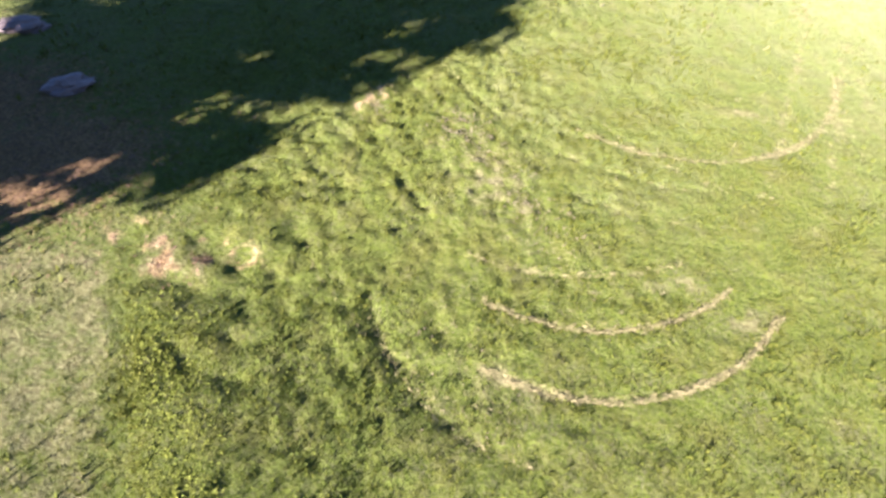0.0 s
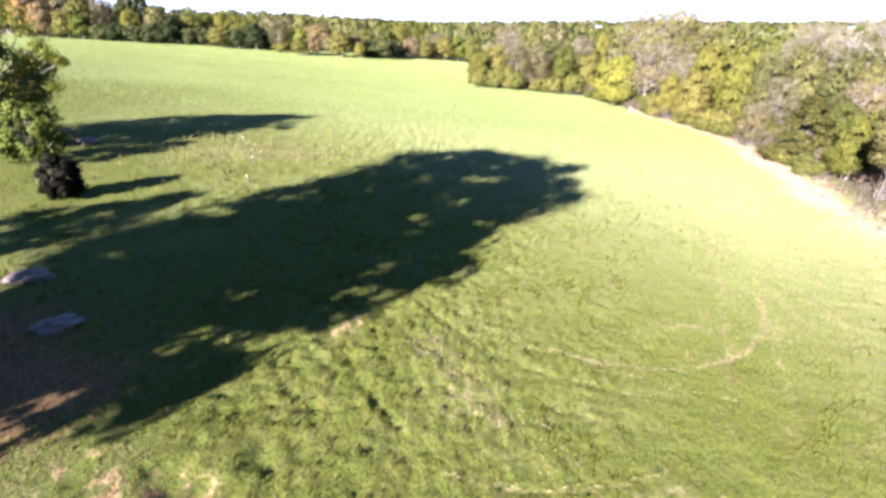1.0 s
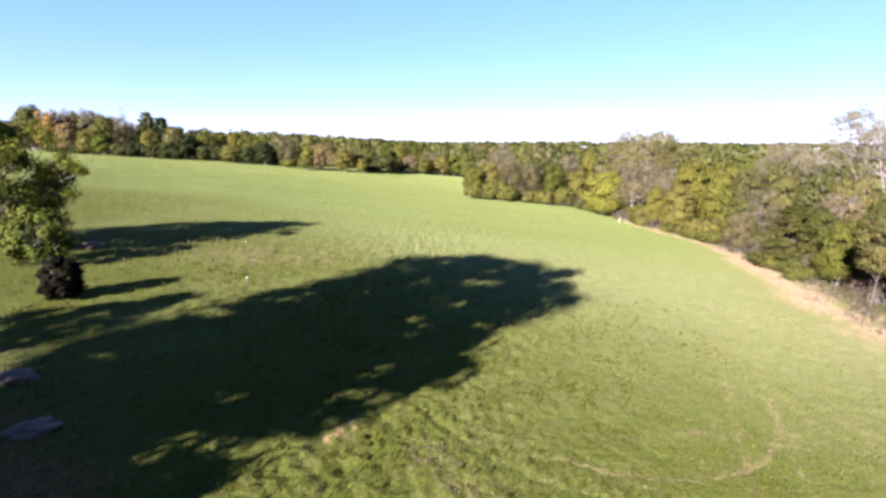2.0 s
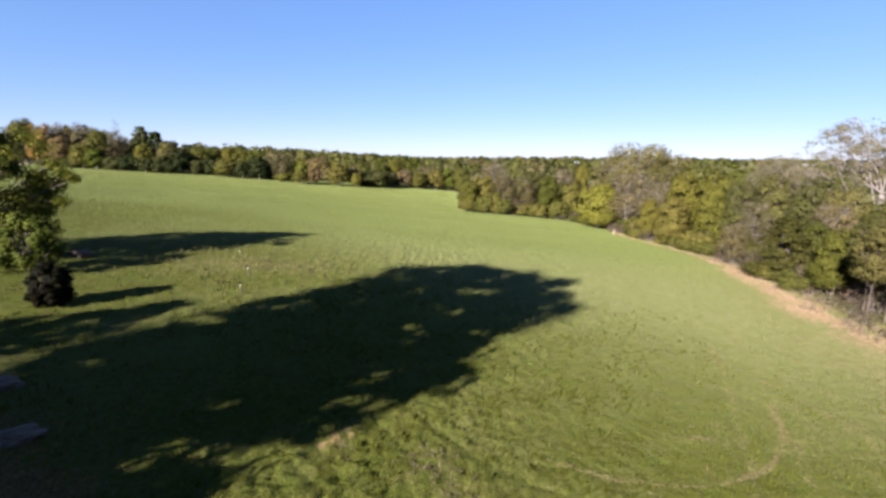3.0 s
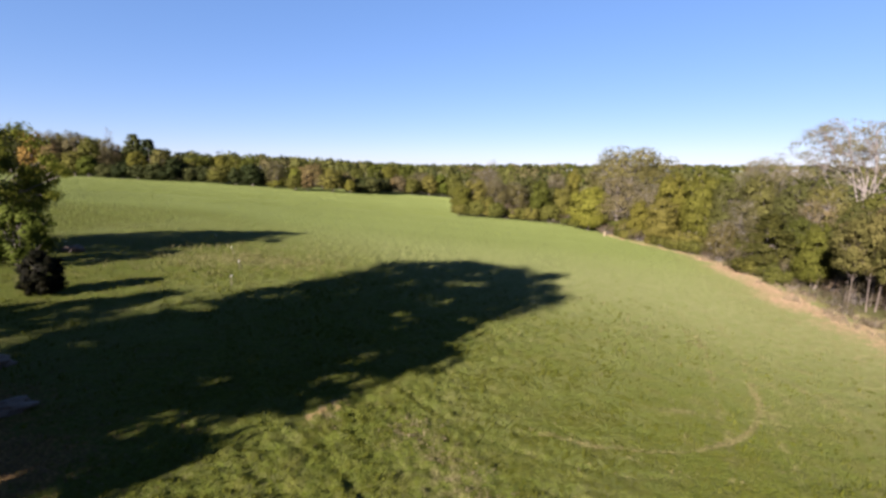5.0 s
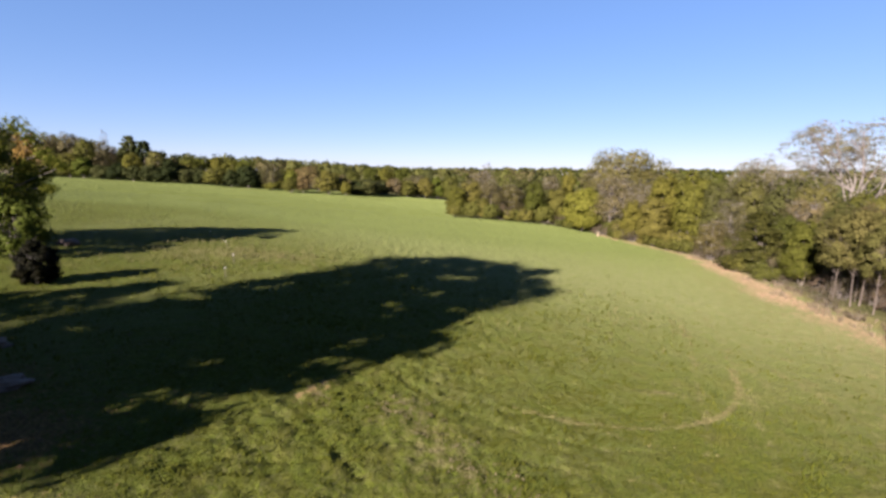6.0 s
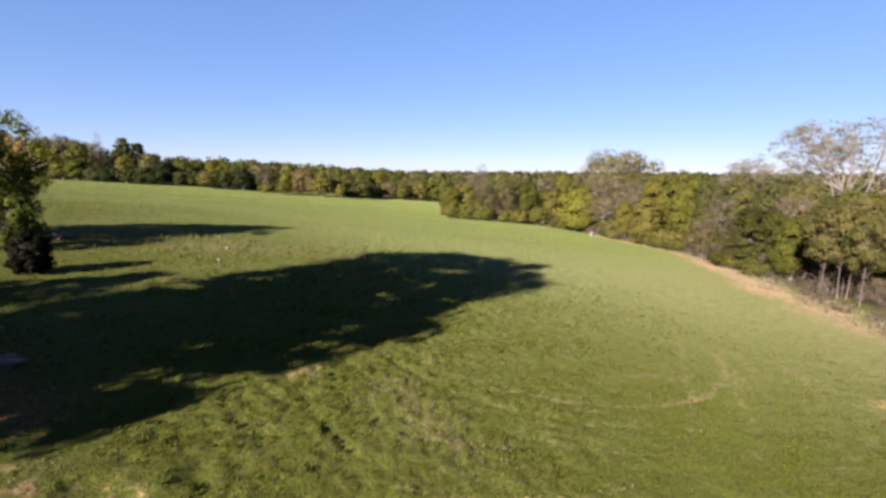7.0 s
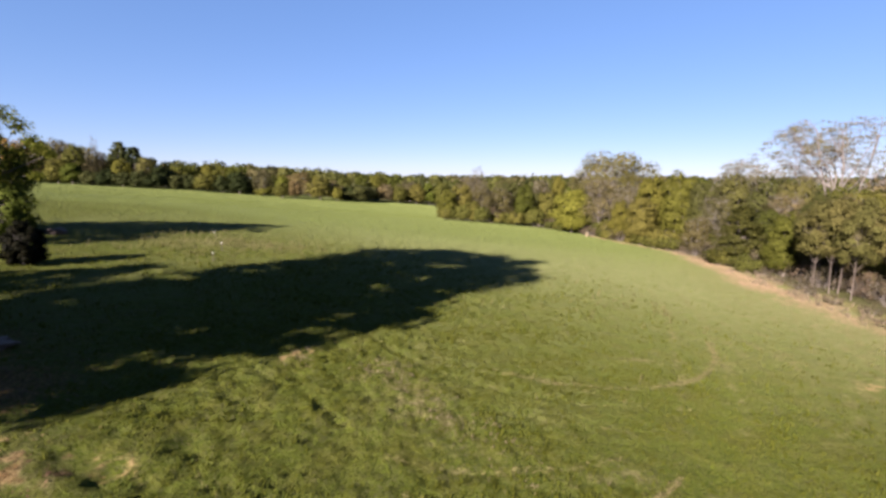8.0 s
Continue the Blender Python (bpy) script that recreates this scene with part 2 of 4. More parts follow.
def arc(x, y, cx, cy, rx, ry, turn, a0, a1, width):
    """A wheel track: a band along part of an ellipse."""
    ca, sa = math.cos(radians(turn)), math.sin(radians(turn))
    u, v = ((x - cx) * ca + (y - cy) * sa) / rx, (-(x - cx) * sa + (y - cy) * ca) / ry
    rr, ang = np.hypot(u, v), np.degrees(np.arctan2(v, u))
    ang = np.mod(ang - a0, 360)
    span = (a1 - a0) % 360
    inside = step(0, 12, ang) * step(0, 12, span - ang)
    return np.exp(-(((rr - 1) * 0.5 * (rx + ry)) / width) ** 2) * inside


EDGE_Y = [-60, -30, -5, 8, 18, 28, 39, 53, 66, 80, 92]
EDGE_X = [10, 17, 20.5, 21.3, 21.8, 23.2, 26, 28, 25.5, 26.6, 24]


FAR_X = [-215, -165, -115, -95, -60, -20, 4]
FAR_Y = [212, 196, 182, 176, 172, 180, 182]


def wood_edge(y):
    return np.interp(y, EDGE_Y, EDGE_X)


# small hollows among the tufts: place and radius
PITS = [(-5.01, 5.09, 0.30), (-5.67, 5.28, 0.26), (-4.28, 5.98, 0.20), (-4.00, 4.85, 0.20), (-4.98, 3.94, 0.18), (-4.62, 3.67, 0.22), (-4.07, 4.22, 0.16), (-4.93, 8.25, 0.16), (-4.43, 7.85, 0.13), (-5.20, 8.87, 0.12), (-3.52, 8.53, 0.14), (-3.86, 8.09, 0.12), (-3.77, 6.62, 0.14), (-4.48, 5.74, 0.18), (-2.38, 9.89, 0.20), (-3.06, 12.50, 0.15), (-3.58, 7.72, 0.12), (-2.85, 8.13, 0.12), (-1.91, 8.29, 0.12), (-0.28, 4.84, 0.20), (-3.01, 2.58, 0.20), (-3.67, 3.44, 0.16)]
STAKES = [(-15.0, 32.0, 6, 20), (-12.4, 28.8, 14, 200), (-10.4, 24.8, -8, 90), (-9.5, 21.6, 12, 300)]
# wheel tracks: middle, radii, turn, first and last angle, half width
TRACKS = [
    (2.37, 9.17, 5.27, 5.27, 0, 246, 328, 0.075),
    (2.3, 10.36, 5.08, 5.08, 0, 246, 316, 0.065),
    (2.17, 6.69, 4.12, 4.12, 0, 193, 264, 0.16),
    (5.33, 16.53, 6.06, 6.06, 0, 240, 352, 0.075),
    (1.82, 13.55, 7.07, 7.07, 0, 254, 298, 0.07),
    (6.25, 14.43, 9.79, 9.79, 0, 200, 232, 0.1),
    (7.04, 13.85, 4.28, 4.28, 0, 200, 334, 0.08),
    (5.33, 16.53, 7.1, 7.1, 0, 195, 285, 0.1),
    (5.33, 16.53, 8.3, 8.3, 0, 195, 280, 0.1),
    (2.3, 9.9, 6.6, 6.6, 0, 205, 262, 0.09),
]
WEAR = [0.6, 0.55, 0.25, 0.62, 0.3, 0.12, 0.2, 0.16, 0.14, 0.12]
DEPTH = [0.05, 0.05, 0.07, 0.03, 0.03, 0.07, 0.01, 0.03, 0.03, 0.04]
STRAW = [900, 600, 90, 600, 120, 0, 90, 60, 60, 50]


def lanes(x, y):
    """Two faint wheel ruts that run along the meadow."""
    a = np.interp(y, [8.6, 11, 14, 17.5, 21.6, 30], [6.8, 8.1, 9.5, 11.1, 12.6, 14.6])
    b = np.interp(y, [7.8, 10, 13.2, 17.9, 23.5, 30], [7.9, 9.2, 10.5, 12.9, 14.6, 16.6])
    w = step(7.0, 9.0, y) * (1 - step(22, 30, y))
    return w * (np.exp(-((x - a) / 0.13) ** 2) + 0.8 * np.exp(-((x - b) / 0.13) ** 2))


def cover(x, y):
    """Where soil lies bare, where the grass is dry, and where leaf litter lies."""
    n1, n2 = ripple(x * 1.7, y * 1.7), ripple(x * 0.6 + 9, y * 0.6)
    n3 = ripple(x * 4.3 + 2, y * 4.3)
    e = wood_edge(y)
    wide = np.interp(y, [0, 14, 20, 30, 45, 62, 75], [7.5, 7.0, 5.8, 4.4, 2.7, 1.1, 0.4])
    u = x - e + n2 * 1.6 + n1 * 1.0 + n3 * 0.5
    bank = step(-1.0, 0.0, u / wide) * (y < 75) * (1 - step(0.4, 1.6, u))
    bare = (0.42 + 0.2 * step(14, 30, y)) * bank + 0.5 * blob(x, y, 14.6, 11.8, 0.9, 0.4, 20) * (n1 > -0.1)
    fade = step(-2.6, -0.6, u / wide) * (y < 75)
    bare = bare + (0.4 + 1.7 * n3 + 0.7 * n1) * blob(x, y, -5.3, 5.85, 1.35, 0.55, 8) + (0.4 + 0.8 * n3) * blob(x, y, -6.8, 6.3, 1.0, 0.6, 30) + (0.35 + 1.2 * n3 + 0.8 * n1) * blob(x, y, -2.7, 11.2, 0.55, 1.0, -35)
    dry = (0.5 + 0.9 * n3) * blob(x, y, 0.6, 8.6, 0.95, 1.8, 25) + 0.3 * blob(x, y, -3.3, 8.0, 0.5, 0.4) + (0.55 + 0.9 * n3) * blob(x, y, 4.5, 6.6, 1.0, 0.4, 10)
    dry = dry + (0.6 + 0.9 * n3) * blob(x, y, 5.9, 5.9, 0.6, 0.35, 30) + 0.55 * blob(x, y, 7.6, 12.7, 1.1, 0.25, 0) + 0.4 * blob(x, y, 0.8, 4.0, 1.6, 0.9, -30)
    dry = dry + 0.5 * blob(x, y, -13, 27, 4.5, 3.5, 40) + 0.35 * blob(x, y, -8, 27.5, 3.0, 2.0, 10)
    for k, w in zip(TRACKS, WEAR):
        dry = dry + w * arc(x, y, *k)
    dry = dry + 0.36 * lanes(x, y) + (0.6 + 0.8 * n3) * blob(x, y, -5.4, 5.8, 1.3, 0.75, 10)
    left = step(0.0, 0.5, (-6.3 + (4.8 - y) * 0.5) - x + n1 * 0.3)
    lawn = left * (1 - step(5.0, 7.0, y))
    dry = dry + 0.5 * lawn + 0.45 * step(0.5, 2.0, x - e) * (y < 92) + 0.42 * fade
    turn = np.hypot(x - 7.3, y - 14.2)
    dry = dry + 0.45 * ripple(turn * 3.1, np.arctan2(y - 14.2, x - 7.3) * 2.5) * (1 - step(6, 13, turn)) * step(1.5, 3.0, turn)
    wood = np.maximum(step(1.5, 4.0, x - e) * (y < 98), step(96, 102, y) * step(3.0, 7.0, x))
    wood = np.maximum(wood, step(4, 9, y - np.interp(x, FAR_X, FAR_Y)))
    litter = (0.42 + 1.2 * n3) * blob(x, y, -5.3, 5.8, 1.4, 0.55, 8) + 0.9 * blob(x, y, -9.0, 7.4, 2.6, 1.5, 40) + 0.75 * blob(x, y, -11.6, 9.3, 3.0, 2.0, 40) 
    return np.clip(bare, 0, 1), np.clip(dry, 0, 1), np.clip(litter, 0, 1), wood


def surface(x, y):
    """The ground as it lies, with clumps near by and the worn wheel tracks."""
    near = 1 - step(18, 45, np.hypot(x, y - 10))
    z = rise(x, y) + near * ((0.5 + (0.6 + 0.1 * step(4.0, 7.0, y)) * (1 - step(-2.0, 7.0, x)) * step(-4.9, -3.2, x + 0.5 * (y - 4.8))) * (0.03 * ripple(x * 2.3, y * 2.3) + 0.065 * ripple(x * 4.7 + 3, y * 4.7) + 0.09 * ripple(x * 7.3, y * 7.3 + 4)) + 0.06 * ripple(x * 0.8 + 5, y * 0.8))
    pits = step(0.16, 0.3, ripple(x * 1.15 + 3, y * 1.15 + 7)) * blob(x, y, -4.0, 7.2, 3.0, 2.6)
    z = z - 0.12 * pits * near
    z = z + 0.5 * ripple(x / 14, y / 14) * step(30, 70, np.hypot(x, y)) * (1 - step(200, 400, np.hypot(x, y)))
    for k, deep in zip(TRACKS, DEPTH):
        z = z - deep * arc(x, y, *k)
    for px, py, r in PITS:
        z = z - 0.11 * blob(x, y, px, py, 1.15 * r, r)
    strip = step(0.0, 0.4, x - (-6.3 + (4.8 - y) * 0.5)) * (1 - step(4.2, 5.2, y)) * (1 - step(0.9, 2.2, x - (-6.3 + (4.8 - y) * 0.5)))
    return z + 0.05 * strip


def graded(n, near, reach, centre):
    """Even steps near the middle, ever longer ones outwards."""
    u = np.linspace(-1, 1, n)
    k = 9.0
    s = np.sinh(u * k)
    lin = u * n / 2 * near
    return centre + lin + s / np.sinh(k) * reach


def mesh_object(name, verts, faces, mat, parent=None, smooth=False):
    me = bpy.data.meshes.new(name)
    verts = np.asarray(verts, dtype=np.float32)
    faces = np.asarray(faces, dtype=np.int32)
    k = faces.shape[1]
    me.vertices.add(len(verts))
    me.vertices.foreach_set("co", verts.ravel())
    me.loops.add(faces.size)
    me.loops.foreach_set("vertex_index", faces.ravel())
    me.polygons.add(len(faces))
    me.polygons.foreach_set("loop_start", np.arange(0, faces.size, k, dtype=np.int32))
    me.polygons.foreach_set("use_smooth", np.full(len(faces), smooth))
    me.update(calc_edges=True)
    me.validate()
    me.materials.append(mat)
    ob = new(name, me)
    if parent:
        ob.parent = parent
    return ob


gx, gy = graded(460, 0.078, 1500, -0.5), graded(460, 0.086, 1500, 10.0)
X, Y = np.meshgrid(gx, gy)
Z = surface(X, Y)
nx, ny = len(gx), len(gy)
i = np.arange(nx * ny).reshape(ny, nx)
quads = np.stack([i[:-1, :-1], i[:-1, 1:], i[1:, 1:], i[1:, :-1]], -1).reshape(-1, 4)
ground = mesh_object("ground", np.stack([X, Y, Z], -1).reshape(-1, 3), quads, M_GROUND, smooth=True)
tagged(ground, "rolling green meadow with dry patches and wheel tracks", "ground", kind="structure")
bare, dry, litter, wood = cover(X, Y)
layer = ground.data.attributes.new("cover", 'FLOAT_COLOR', 'POINT')
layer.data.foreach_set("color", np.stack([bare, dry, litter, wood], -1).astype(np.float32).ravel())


# ---- plants ----
def blades(rng, xs, ys, zs, height, width, per, lean=0.6):
    """Tufts of bent blades, two triangles each as one folded quad strip."""
    n = len(xs)
    base = np.repeat(np.stack([xs, ys, zs], -1), per, 0)
    h = np.repeat(height, per) * rng.uniform(0.5, 1.2, n * per)
    w = np.repeat(width, per) * rng.uniform(0.6, 1.3, n * per)
    a = rng.uniform(0, 2 * np.pi, n * per)
    out = np.stack([np.cos(a), np.sin(a), np.zeros_like(a)], -1)
    side = np.stack([-np.sin(a), np.cos(a), np.zeros_like(a)], -1)
    up = np.array([0, 0, 1.0])
    r = rng.uniform(0, 1, n * per)[:, None] * np.repeat(width, per)[:, None] * 1.6
    l = rng.uniform(0.1, lean, n * per)[:, None] * h[:, None]
    b = base + out * r - up * 0.03
    p0, p1 = b - side * w[:, None] / 2, b + side * w[:, None] / 2
    mid = b + out * l * 0.4 + up * h[:, None] * 0.6
    tip = b + out * l + up * h[:, None]
    v = np.stack([p0, p1, mid + side * w[:, None] * 0.35, tip], 1).reshape(-1, 3)
    k = np.arange(n * per)[:, None] * 4
    f = np.concatenate([k, k + 1, k + 2, k + 3], 1)
    return v, f


def tube(V, F, pts, radii, n=5):
    """A bent, tapered limb along points."""
    start = len(V)
    for j, (p, r) in enumerate(zip(pts, radii)):
        d = (pts[min(j + 1, len(pts) - 1)] - pts[max(j - 1, 0)])
        d = d / (np.linalg.norm(d) + 1e-9)
        u = np.cross(d, (0.3, 0.9, 0.1))
        u /= np.linalg.norm(u) + 1e-9
        w = np.cross(d, u)
        for q in range(n):
            a = 2 * math.pi * q / n
            V.append(p + r * (math.cos(a) * u + math.sin(a) * w))
    for j in range(len(pts) - 1):
        for q in range(n):
            s = start + j * n
            F.append((s + q, s + (q + 1) % n, s + n + (q + 1) % n, s + n + q))


def bend(a, b, rng, amount, k=4):
    """Points of a limb from a to b that sags and wanders."""
    ts = np.linspace(0, 1, k)
    mid = rng.normal(0, amount, 3) * np.linalg.norm(b - a)
    return [a + (b - a) * t + mid * math.sin(math.pi * t) for t in ts]


def leaf_cards(rng, centres, radius, count, size, flat=0.7, whole=1.0):
    """Small folded leaves scattered round each centre."""
    n = len(centres) * count
    c = np.repeat(np.asarray(centres), count, 0)
    off = rng.normal(0, 1, (n, 3))
    off *= (np.repeat(np.broadcast_to(radius, len(centres)), count) * rng.uniform(0.25, 1.0, n) / (np.linalg.norm(off, axis=1) + 1e-9))[:, None]
    off[:, 2] *= flat
    c = c + off
    face = off / (np.linalg.norm(off, axis=1)[:, None] + 1e-9) + 0.5 * (c - c.mean(0)) / (np.abs(c - c.mean(0)).mean() * 2 + 1e-9) * whole
    face = face + (0, 0, 0.25) + rng.normal(0, 0.32, (n, 3))
    face /= np.linalg.norm(face, axis=1)[:, None] + 1e-9
    a = np.cross(face, rng.normal(0, 1, (n, 3)))
    a /= np.linalg.norm(a, axis=1)[:, None] + 1e-9
    b = np.cross(face, a)
    s = (size * rng.uniform(0.55, 1.35, n))[:, None]
    nrm = -face * s * 0.12
    v = np.stack([c - a * s * 0.6, c + b * s * 0.42 + nrm, c + a * s * 0.6, c - b * s * 0.42 + nrm], 1).reshape(-1, 3)
    k = np.arange(n)[:, None] * 4
    return v, np.concatenate([k, k + 1, k + 2, k + 3], 1)


def plant(name, seed, height, radius, low, clumps, leaves, size, leaf_mat, bark, trunk=0.18, twigs=0, form="round", stems=1, clump=0.3, gaps=0.0, skirt=(0.0, 0.0), keep=None, boughs=()):
    """A tree or shrub at the origin: an Empty with a trunk mesh and a crown mesh."""
    rng = np.random.default_rng(seed)
    root = new(name)
    V, F, centres, sizes = [], [], [], []
    heads = []
    for s in range(stems):
        a = 2 * math.pi * s / stems + rng.uniform(0, 1)
        spread_ = radius * (0.28 if stems > 1 else 0.04)
        foot = np.array([math.cos(a), math.sin(a), 0]) * spread_ * 0.35
        foot[2] = -0.25
        top = np.array([math.cos(a) * spread_ * 1.3 + rng.normal(0, radius * 0.05), math.sin(a) * spread_ * 1.3 + rng.normal(0, radius * 0.05), height * (0.93 if form == "cone" else 0.78)])
        path = bend(foot, top, rng, 0.03, 7)
        r = trunk / math.sqrt(stems)
        tube(V, F, path, [r * 1.35] + [r * (1 - 0.13 * j) for j in range(1, 7)], 7)
        heads.append(path)
    for c in range(clumps):
        u = (c + rng.uniform(0, 1)) / clumps
        if form == "cone":
            z = low + (height - low) * u ** 1.25 * 0.97
            rr = radius * (1 - (z - low) / (height - low)) ** 0.8 * rng.uniform(0.5, 1.0) + 0.05 * radius
        elif form == "umbrella":
            z = low + (height - low) * (0.25 + 0.75 * u)
            q = (z - low) / (height - low)
            rr = radius * math.sqrt(max(0.02, 1 - q ** 2.4)) * rng.uniform(0.35, 1.05)
        elif form == "oak":
            z = low + (height - low) * u
            q = 2 * u - 1
            rr = radius * math.sqrt(max(0.05, 1 - abs(q) ** 3.6)) * (rng.uniform(0.2, 1.0) ** 0.5)
        else:
            z = low + (height - low) * u
            q = 2 * u - 1
            rr = radius * math.sqrt(max(0.03, 1 - abs(q + 0.15) ** 2.3)) * (rng.uniform(0.3, 1.0) ** 0.55) * rng.uniform(0.8, 1.12)
        ang = c * 2.39996 + rng.normal(0, 0.5)
        if gaps and u < 0.5 and rng.uniform() < gaps:
            continue
        if gaps:
            rr *= rng.uniform(0.88, 1.12)
        p = np.array([math.cos(ang) * rr, math.sin(ang) * rr, z])
        p[:2] += np.array(skirt) * min(1.0, max(0.0, (0.65 - u) / 0.3))
        head = heads[c % stems]
        zj = (z - rr * (0.1 if form in ("cone", "slim") else 0.55)) if form != "umbrella" else min(z - rr * 0.35, height * 0.7)
        j = int(np.clip(zj / height * 8.0, 1, 5))
        t0 = head[j]
        limb = bend(t0, p, rng, 0.07, 4)
        r0 = trunk * (0.4 if rr > radius * 0.4 else 0.25) * (1 - 0.1 * j)
        tube(V, F, limb, [r0, r0 * 0.7, r0 * 0.42, r0 * 0.15], 4 if twigs > 2 else 3)
        spans = clump * radius * rng.uniform(0.65, 1.3)
        if form == "cone":
            spans *= 0.55 + 0.6 * rr / radius
        centres.append(p)
        sizes.append(spans)
        for w in range(twigs):
            d = rng.normal(0, 1, 3)
            d[2] = abs(d[2]) * 0.6 + 0.1
            e = p + d / np.linalg.norm(d) * spans * rng.uniform(0.7, 1.3)
            s0 = limb[2] + (p - limb[2]) * rng.uniform(0, 1)
            tube(V, F, [s0, (s0 + e) / 2 + rng.normal(0, 0.06, 3) * spans, e], [r0 * 0.28, r0 * 0.16, r0 * 0.05], 3)
    for x, y, z, r in boughs:
        e = np.array([x, y, z])
        tube(V, F, bend(heads[0][2], e, rng, 0.05, 4), [trunk * 0.3, trunk * 0.2, trunk * 0.12, trunk * 0.04], 4)
        centres.append(e)
        sizes.append(r)
    mesh_object("trunk", np.array(V), F, bark, root, smooth=True)
    v, f = leaf_cards(rng, centres, np.array(sizes), leaves, size, 0.42 if form in ("cone", "umbrella") else 0.8, 1.8)
    if keep:
        c = v.reshape(-1, 4, 3)
        v = c[keep(c.mean(1))].reshape(-1, 3)
        f = np.arange(len(v)).reshape(-1, 4)
    v[:, 2] = np.maximum(v[:, 2], 0.02)
    mesh_object("crown", v, f, leaf_mat, root)
    return root


def lobed_tree(name, seed, height, radius, low, lobes, leaves, size, leaf_mat, bark, trunk=0.18, twigs=6, fill=0.3, stems=1, form="dome"):
    """A tree whose crown is a heap of rounded boughs: each one a shell of small leaves over coarser inner ones."""
    rng = np.random.default_rng(seed)
    root = new(name)
    V, F = [], []
    heads = []
    for s in range(stems):
        a = 2 * math.pi * s / stems + rng.uniform(0, 1)
        out = np.array([math.cos(a), math.sin(a), 0.0]) * (radius * 0.3 if stems > 1 else 0.0)
        path = bend(out * 0.3 + (0, 0, -0.25), out + (rng.normal(0, 0.05) * radius, 0, height * 0.8), rng, 0.03, 6)
        r = trunk / math.sqrt(stems)
        tube(V, F, path, [r * k for k in (1.35, 1.0, 0.85, 0.7, 0.5, 0.25)], 6)
        heads.append(path)
    C, R = [], []
    for k in range(lobes):
        u = (k + rng.uniform(0.2, 0.8)) / lobes
        r = radius * rng.uniform(0.32, 0.5) * (1.1 - 0.35 * u)
        z = low + r * 0.8 + (height - low - 1.7 * r) * u
        q = (z - low) / (height - low)
        if form == "cone":
            reach = 1.05 - q
            r *= 0.85
        else:
            reach = math.sqrt(max(0.03, 1 - max(0.0, (q - 0.35) / 0.65) ** 2.2)) * (0.82 + 0.18 * min(1.0, q / 0.3))
        rr = max(0.0, radius * reach * rng.uniform(0.85, 1.1) - r) * (rng.uniform(0.35, 1.0) ** 0.4)
        a = k * 2.39996 + rng.normal(0, 0.35)
        C.append((math.cos(a) * rr, math.sin(a) * rr, z))
        R.append(r)
    C, R = np.array(C), np.array(R)
    for k in range(lobes):
        head = heads[k % stems]
        start = head[int(np.clip((C[k][2] - 0.5 * math.hypot(C[k][0], C[k][1])) / height * 6, 1, 4))]
        r0 = trunk * 0.3
        tube(V, F, bend(start, C[k], rng, 0.08, 3), [r0, r0 * 0.6, r0 * 0.3], 3)
        for _ in range(twigs):
            d = rng.normal(0, 1, 3)
            d[2] = abs(d[2]) * 0.7
            d /= np.linalg.norm(d)
            tube(V, F, [C[k] - d * R[k] * 0.1, C[k] + d * R[k] * rng.uniform(0.85, 1.12)], [r0 * 0.3, r0 * 0.08], 3)
    mesh_object("trunk", np.array(V), F, bark, root, smooth=True)
    share = R ** 2 / (R ** 2).sum()
    verts = []
    for n, near, far, big in ((leaves, 0.84, 1.07, 1.0), (int(leaves * fill), 0.55, 0.78, 2.1)):
        if not n:
            continue
        which = rng.choice(lobes, n * 2, p=share)
        d = rng.normal(0, 1, (n * 2, 3))
        d /= np.linalg.norm(d, axis=1)[:, None]
        p = C[which] + d * (R[which] * rng.uniform(near, far, n * 2))[:, None] * (1, 1, 0.8)
        gap = np.linalg.norm((p[:, None, :] - C[None]) / (1, 1, 0.8), axis=2) / R[None]
        gap[np.arange(len(p)), which] = 9
        ok = (gap.min(1) > 0.75) & (d[:, 2] > -0.6)
        p, d = p[ok][:n], d[ok][:n]
        mid = np.array([0, 0, (low + height) * 0.42])
        face = 0.7 * d + 0.8 * (p - mid) / radius + rng.normal(0, 0.26, p.shape)
        face /= np.linalg.norm(face, axis=1)[:, None]
        a = np.cross(face, rng.normal(0, 1, p.shape))
        a /= np.linalg.norm(a, axis=1)[:, None] + 1e-9
        b = np.cross(face, a)
        s = (size * big * rng.uniform(0.55, 1.35, len(p)))[:, None]
        nrm = -face * s * 0.12
        verts.append(np.stack([p - a * s * 0.6, p + b * s * 0.42 + nrm, p + a * s * 0.6, p - b * s * 0.42 + nrm], 1).reshape(-1, 3))
    v = np.concatenate(verts)
    v[:, 2] = np.maximum(v[:, 2], 0.02)
    k = np.arange(len(v) // 4)[:, None] * 4
    mesh_object("crown", v, np.concatenate([k, k + 1, k + 2, k + 3], 1), leaf_mat, root)
    return root


